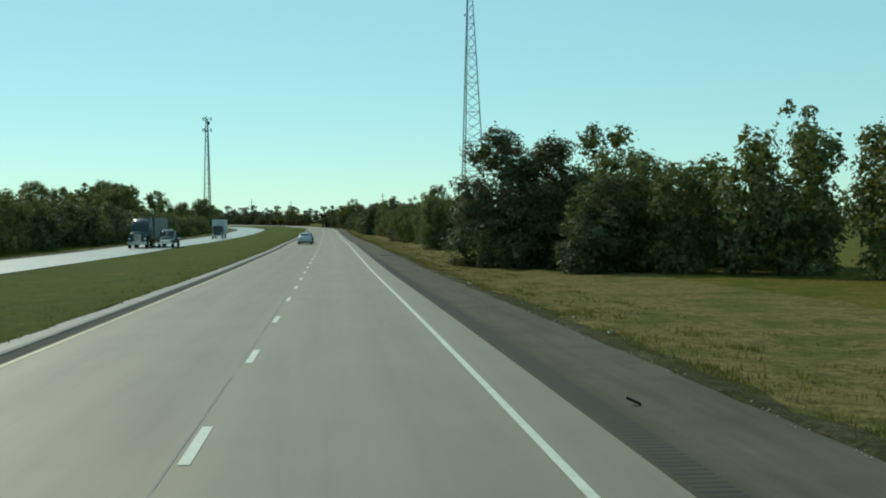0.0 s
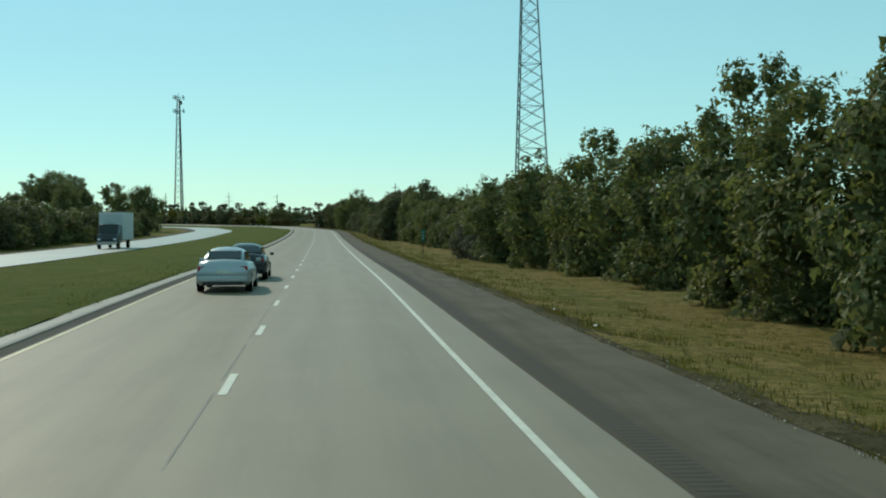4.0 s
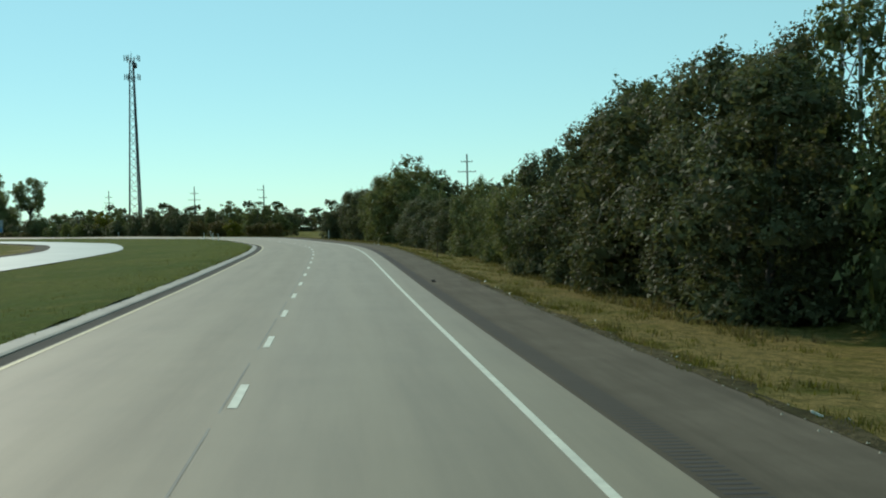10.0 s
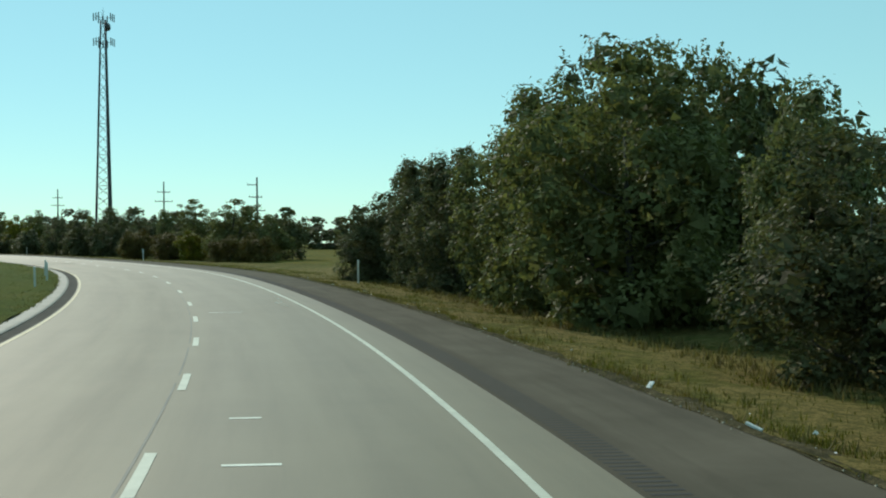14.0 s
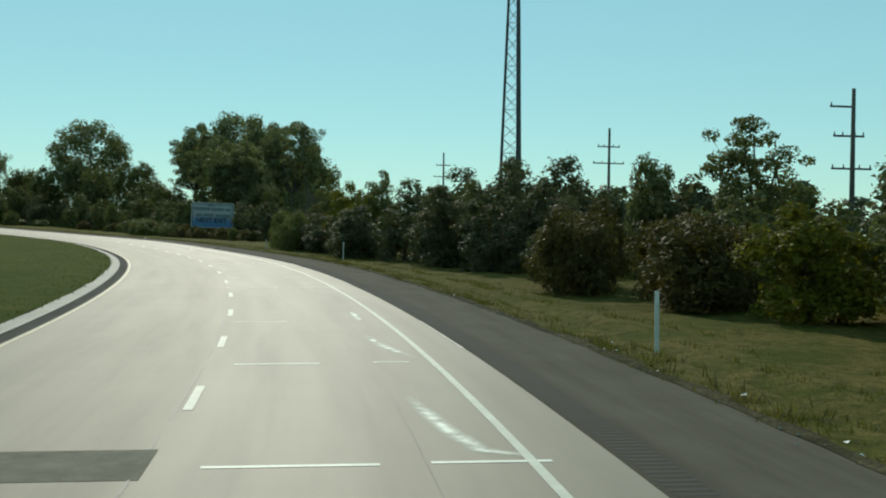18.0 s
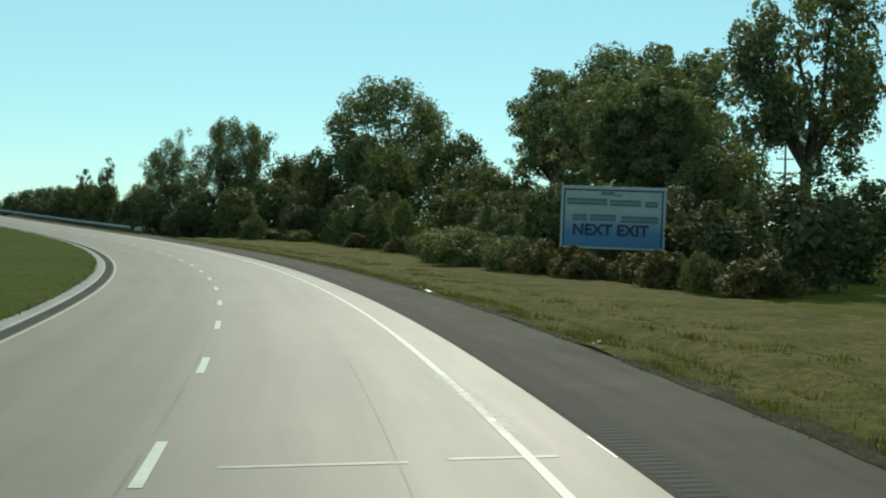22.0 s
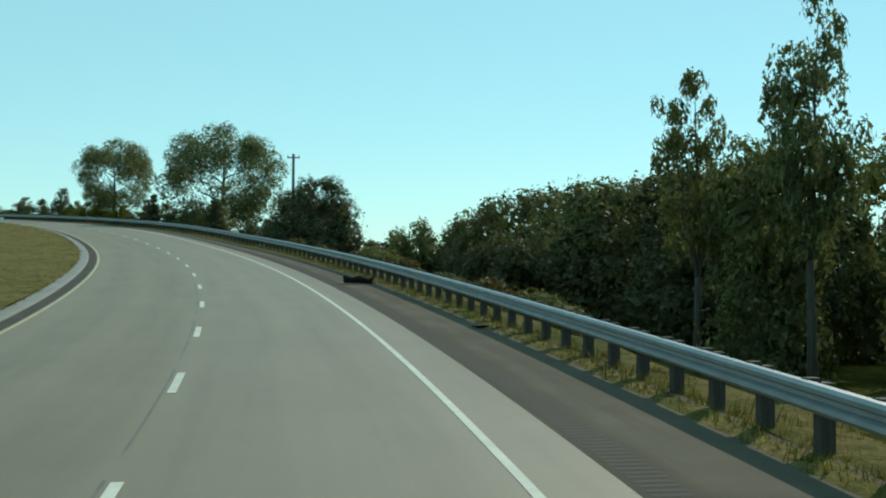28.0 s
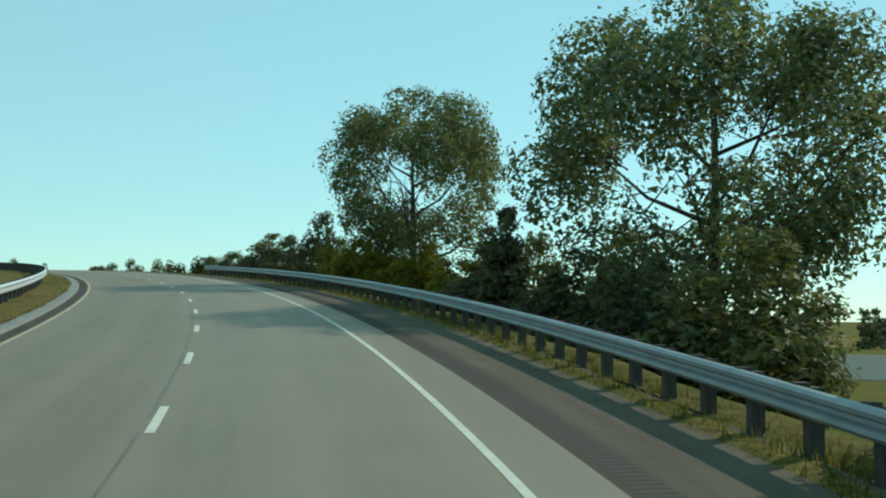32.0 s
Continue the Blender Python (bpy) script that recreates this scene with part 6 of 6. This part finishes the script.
def saloon(s, d, paint, label):
    """A saloon car that heads along the road, its tail to the camera."""
    q = at(s, d, 0.0)
    c = thing("car", label, "car", "cars on the road", q, math.degrees(heading(s)))
    c.rotation_euler.x = math.atan(float(np.interp(s, SG, np.gradient(_z))))
    loft([ring(-2.28, 0.78, 0.40, 0.80), ring(-2.18, 0.86, 0.28, 0.98), ring(-1.6, 0.90, 0.22, 1.04), ring(0.0, 0.91, 0.20, 0.98), ring(1.3, 0.89, 0.22, 0.90),
          ring(2.05, 0.84, 0.25, 0.78), ring(2.3, 0.72, 0.34, 0.62)], paint, c, "body")
    loft([ring(-1.72, 0.68, 0.95, 1.02, 0.02, 0.02), ring(-1.0, 0.64, 0.96, 1.36, 0.05, 0.05), ring(-0.2, 0.63, 0.96, 1.42, 0.05, 0.05), ring(0.45, 0.64, 0.95, 1.36, 0.05, 0.04),
          ring(1.2, 0.70, 0.90, 0.95, 0.02, 0.02)], paint, c, "roof")
    part("rear_window", box((1.10, 0.02, 0.52), (0, -1.385, 1.225), Matrix.Rotation(radians(-62), 4, "X")), GLASS_DARK, c, "dark rear window")
    part("windscreen", box((1.10, 0.02, 0.72), (0, 0.86, 1.19), Matrix.Rotation(radians(60), 4, "X")), GLASS_DARK, c, "dark windscreen")
    for sx in (-1, 1):
        part("side_window", box((0.02, 1.7, 0.30), (sx * 0.652, -0.15, 1.16), Matrix.Rotation(radians(-8 * sx), 4, "Y")), GLASS_DARK, c)
        part("tail_lamp", box((0.30, 0.06, 0.15), (sx * 0.66, -2.22, 0.80), bev=0.02), LAMP_RED, c, "red tail lamp")
        part("mirror", box((0.16, 0.10, 0.12), (sx * 0.99, 0.72, 1.0), bev=0.03), paint, c)
        for y in (-1.38, 1.42):
            wheel(c, sx * 0.80, y, 0.32, 0.21)
    part("bumper", box((1.62, 0.16, 0.20), (0, -2.25, 0.46), bev=0.05), paint, c)
    part("plate", box((0.34, 0.01, 0.13), (0, -2.285, 0.70)), POST_WHITE, c, "plain pale plate")
    # dark strip put in for the shade below the rear bumper
    part("bumper_shadow_panel", box((1.3, 0.05, 0.14), (0, -2.24, 0.32)), HAZARD_SHADE_DARK, c, "black strip painting the shade under the bumper")
    return c


saloon(146.0, -5.6, SILVER, "silver saloon car in the passing lane")
saloon(154.0, -5.5, BLACK_PAINT, "black saloon car in the passing lane")


def oncoming(name, label, category, s, d):
    q = at(s, d)
    z = ground(s, -21.4) + 0.06
    return thing(name, label, category, "vehicles on the far lanes", (q.x, q.y, z), math.degrees(heading(s)) + 180)


# a lorry with a dark tractor and a long dark trailer (its nose points along +y)
lorry = oncoming("semi_truck", "dark tractor with a dark box trailer on the far lanes", "truck", 140, -25.6)
loft([ring(-2.6, 1.15, 0.9, 3.2, 0.1, 0.15), ring(-0.6, 1.18, 0.9, 3.5, 0.1, 0.15), ring(0.6, 1.16, 0.9, 2.8, 0.1, 0.12), ring(0.75, 1.10, 0.9, 2.0, 0.1, 0.08),
      ring(2.3, 1.00, 0.8, 1.85, 0.1, 0.08), ring(2.5, 0.9, 0.8, 1.6, 0.1, 0.05)], TRUCK_DARK, lorry, "cab")
part("windscreen", box((1.9, 0.03, 0.75), (0, 0.74, 2.45), Matrix.Rotation(radians(14), 4, "X")), GLASS_DARK, lorry)
part("grille", box((0.95, 0.06, 0.95), (0, 2.50, 1.25), bev=0.03), CHROME, lorry, "chrome grille")
part("bumper", box((2.3, 0.25, 0.38), (0, 2.62, 0.62), bev=0.06), CHROME, lorry, "chrome bumper")
for sx in (-1, 1):
    part("headlamp", box((0.28, 0.10, 0.26), (sx * 0.88, 2.45, 1.15), bev=0.04), LAMP_CLEAR, lorry, "bright headlamp")
    mesh_ob("exhaust_stack", *tube([(sx * 1.15, -0.8, 1.0), (sx * 1.15, -0.8, 3.9)], [0.09, 0.09], 8), CHROME, lorry)
    part("mirror", box((0.12, 0.2, 0.55), (sx * 1.4, 0.8, 2.3), bev=0.03), TRUCK_DARK, lorry)
    for y in (1.75, -2.2, -3.5, -12.0, -13.3):
        wheel(lorry, sx * 1.0, y, 0.5, 0.3)
part("trailer", box((2.5, 11.5, 2.5), (0, -8.9, 2.45), bev=0.05), TRAILER_DARK, lorry, "dark box trailer")
part("trailer_frame", box((1.4, 11.3, 0.25), (0, -8.9, 1.12)), TRUCK_DARK, lorry)

tow = oncoming("tow_truck", "dark flatbed pickup truck on the far lanes", "truck", 142, -22.6)
loft([ring(-1.0, 0.95, 0.55, 1.75, 0.1, 0.06), ring(-0.9, 0.97, 0.5, 2.05, 0.1, 0.06), ring(0.3, 0.97, 0.5, 2.05, 0.1, 0.06), ring(1.0, 0.97, 0.5, 1.35, 0.1, 0.05),
      ring(2.2, 0.95, 0.5, 1.22, 0.1, 0.05), ring(2.4, 0.88, 0.55, 1.05, 0.1, 0.04)], TRUCK_DARK, tow, "cab")
part("windscreen", box((1.6, 0.03, 0.72), (0, 0.66, 1.72), Matrix.Rotation(radians(45), 4, "X")), GLASS_DARK, tow)
part("bed", box((2.2, 4.2, 0.22), (0, -3.2, 1.0), bev=0.03), TRUCK_DARK, tow, "dark flat bed")
part("headboard", box((2.0, 0.12, 0.9), (0, -1.15, 1.5), bev=0.02), TRUCK_DARK, tow)
part("grille", box((1.3, 0.06, 0.32), (0, 2.40, 0.88), bev=0.02), CHROME, tow, "chrome grille")
part("bumper", box((1.9, 0.15, 0.22), (0, 2.45, 0.58), bev=0.04), CHROME, tow, "chrome bumper")
part("light_bar", box((1.2, 0.25, 0.14), (0, -0.3, 2.18), bev=0.04), LAMP_CLEAR, tow, "light bar on the roof")
for sx in (-1, 1):
    part("headlamp", box((0.26, 0.08, 0.22), (sx * 0.74, 2.36, 0.92), bev=0.03), LAMP_CLEAR, tow, "bright headlamp")
    for y in (1.6, -3.4):
        wheel(tow, sx * 0.82, y, 0.42, 0.26)

van = oncoming("box_truck", "pale box truck with a dark cab on the far lanes", "truck", 226, -24.4)
loft([ring(-0.2, 1.1, 0.6, 2.5, 0.1, 0.08), ring(1.0, 1.1, 0.6, 2.5, 0.1, 0.08), ring(1.6, 1.08, 0.6, 1.55, 0.1, 0.05), ring(2.1, 1.0, 0.6, 1.35, 0.1, 0.05)], TRUCK_DARK, van, "cab")
part("windscreen", box((1.85, 0.03, 1.0), (0, 1.36, 2.05), Matrix.Rotation(radians(30), 4, "X")), GLASS_DARK, van)
part("cargo_box", box((2.45, 6.5, 2.9), (0, -3.5, 2.35), bev=0.05), TRAILER, van, "pale cargo box")
part("bumper", box((2.1, 0.15, 0.3), (0, 2.15, 0.6), bev=0.04), CHROME, van)
for sx in (-1, 1):
    part("headlamp", box((0.3, 0.06, 0.2), (sx * 0.8, 2.08, 1.0), bev=0.03), LAMP_CLEAR, van, "headlamp")
    for y in (1.1, -4.8):
        wheel(van, sx * 0.95, y, 0.45, 0.28)


# ---- pond and straw field below the embankment ----
def patch(name, cx, cy, rx, ry, turn, up, mat, label, category, seed):
    """A flat sheet with an uneven rounded outline, lying on the low ground."""
    rs = np.random.RandomState(seed)
    ph = rs.uniform(0, 6.283, 4)
    vs, n = [(0.0, 0.0, 0.0)], 48
    for k in range(n):
        w = 2 * math.pi * k / n
        m = 1 + 0.06 * math.sin(2 * w + ph[0]) + 0.05 * math.sin(3 * w + ph[1]) + 0.03 * math.sin(7 * w + ph[2])
        vs.append((rx * m * math.cos(w), ry * m * math.sin(w), 0.0))
    ob = mesh_ob(name, vs, [(0, k + 1, (k + 1) % n + 1) for k in range(n)], mat)
    ob.matrix_basis = pose(cx, cy, 4.2 + up, 0, 0, turn)
    return tagged(ob, label, category, "", "structure")


patch("straw_field", -655, 900, 190, 78, 25, 0.05, STRAW, "straw-coloured field beyond the pond", "field", 1)
patch("pond_bank", -482, 778, 96, 62, 55, 0.09, MUD, "pale bare bank round the pond", "bank", 2)
patch("pond", -481, 777, 93, 60, 55, 0.14, WATER, "still grey-green pond below the embankment", "pond", 2)
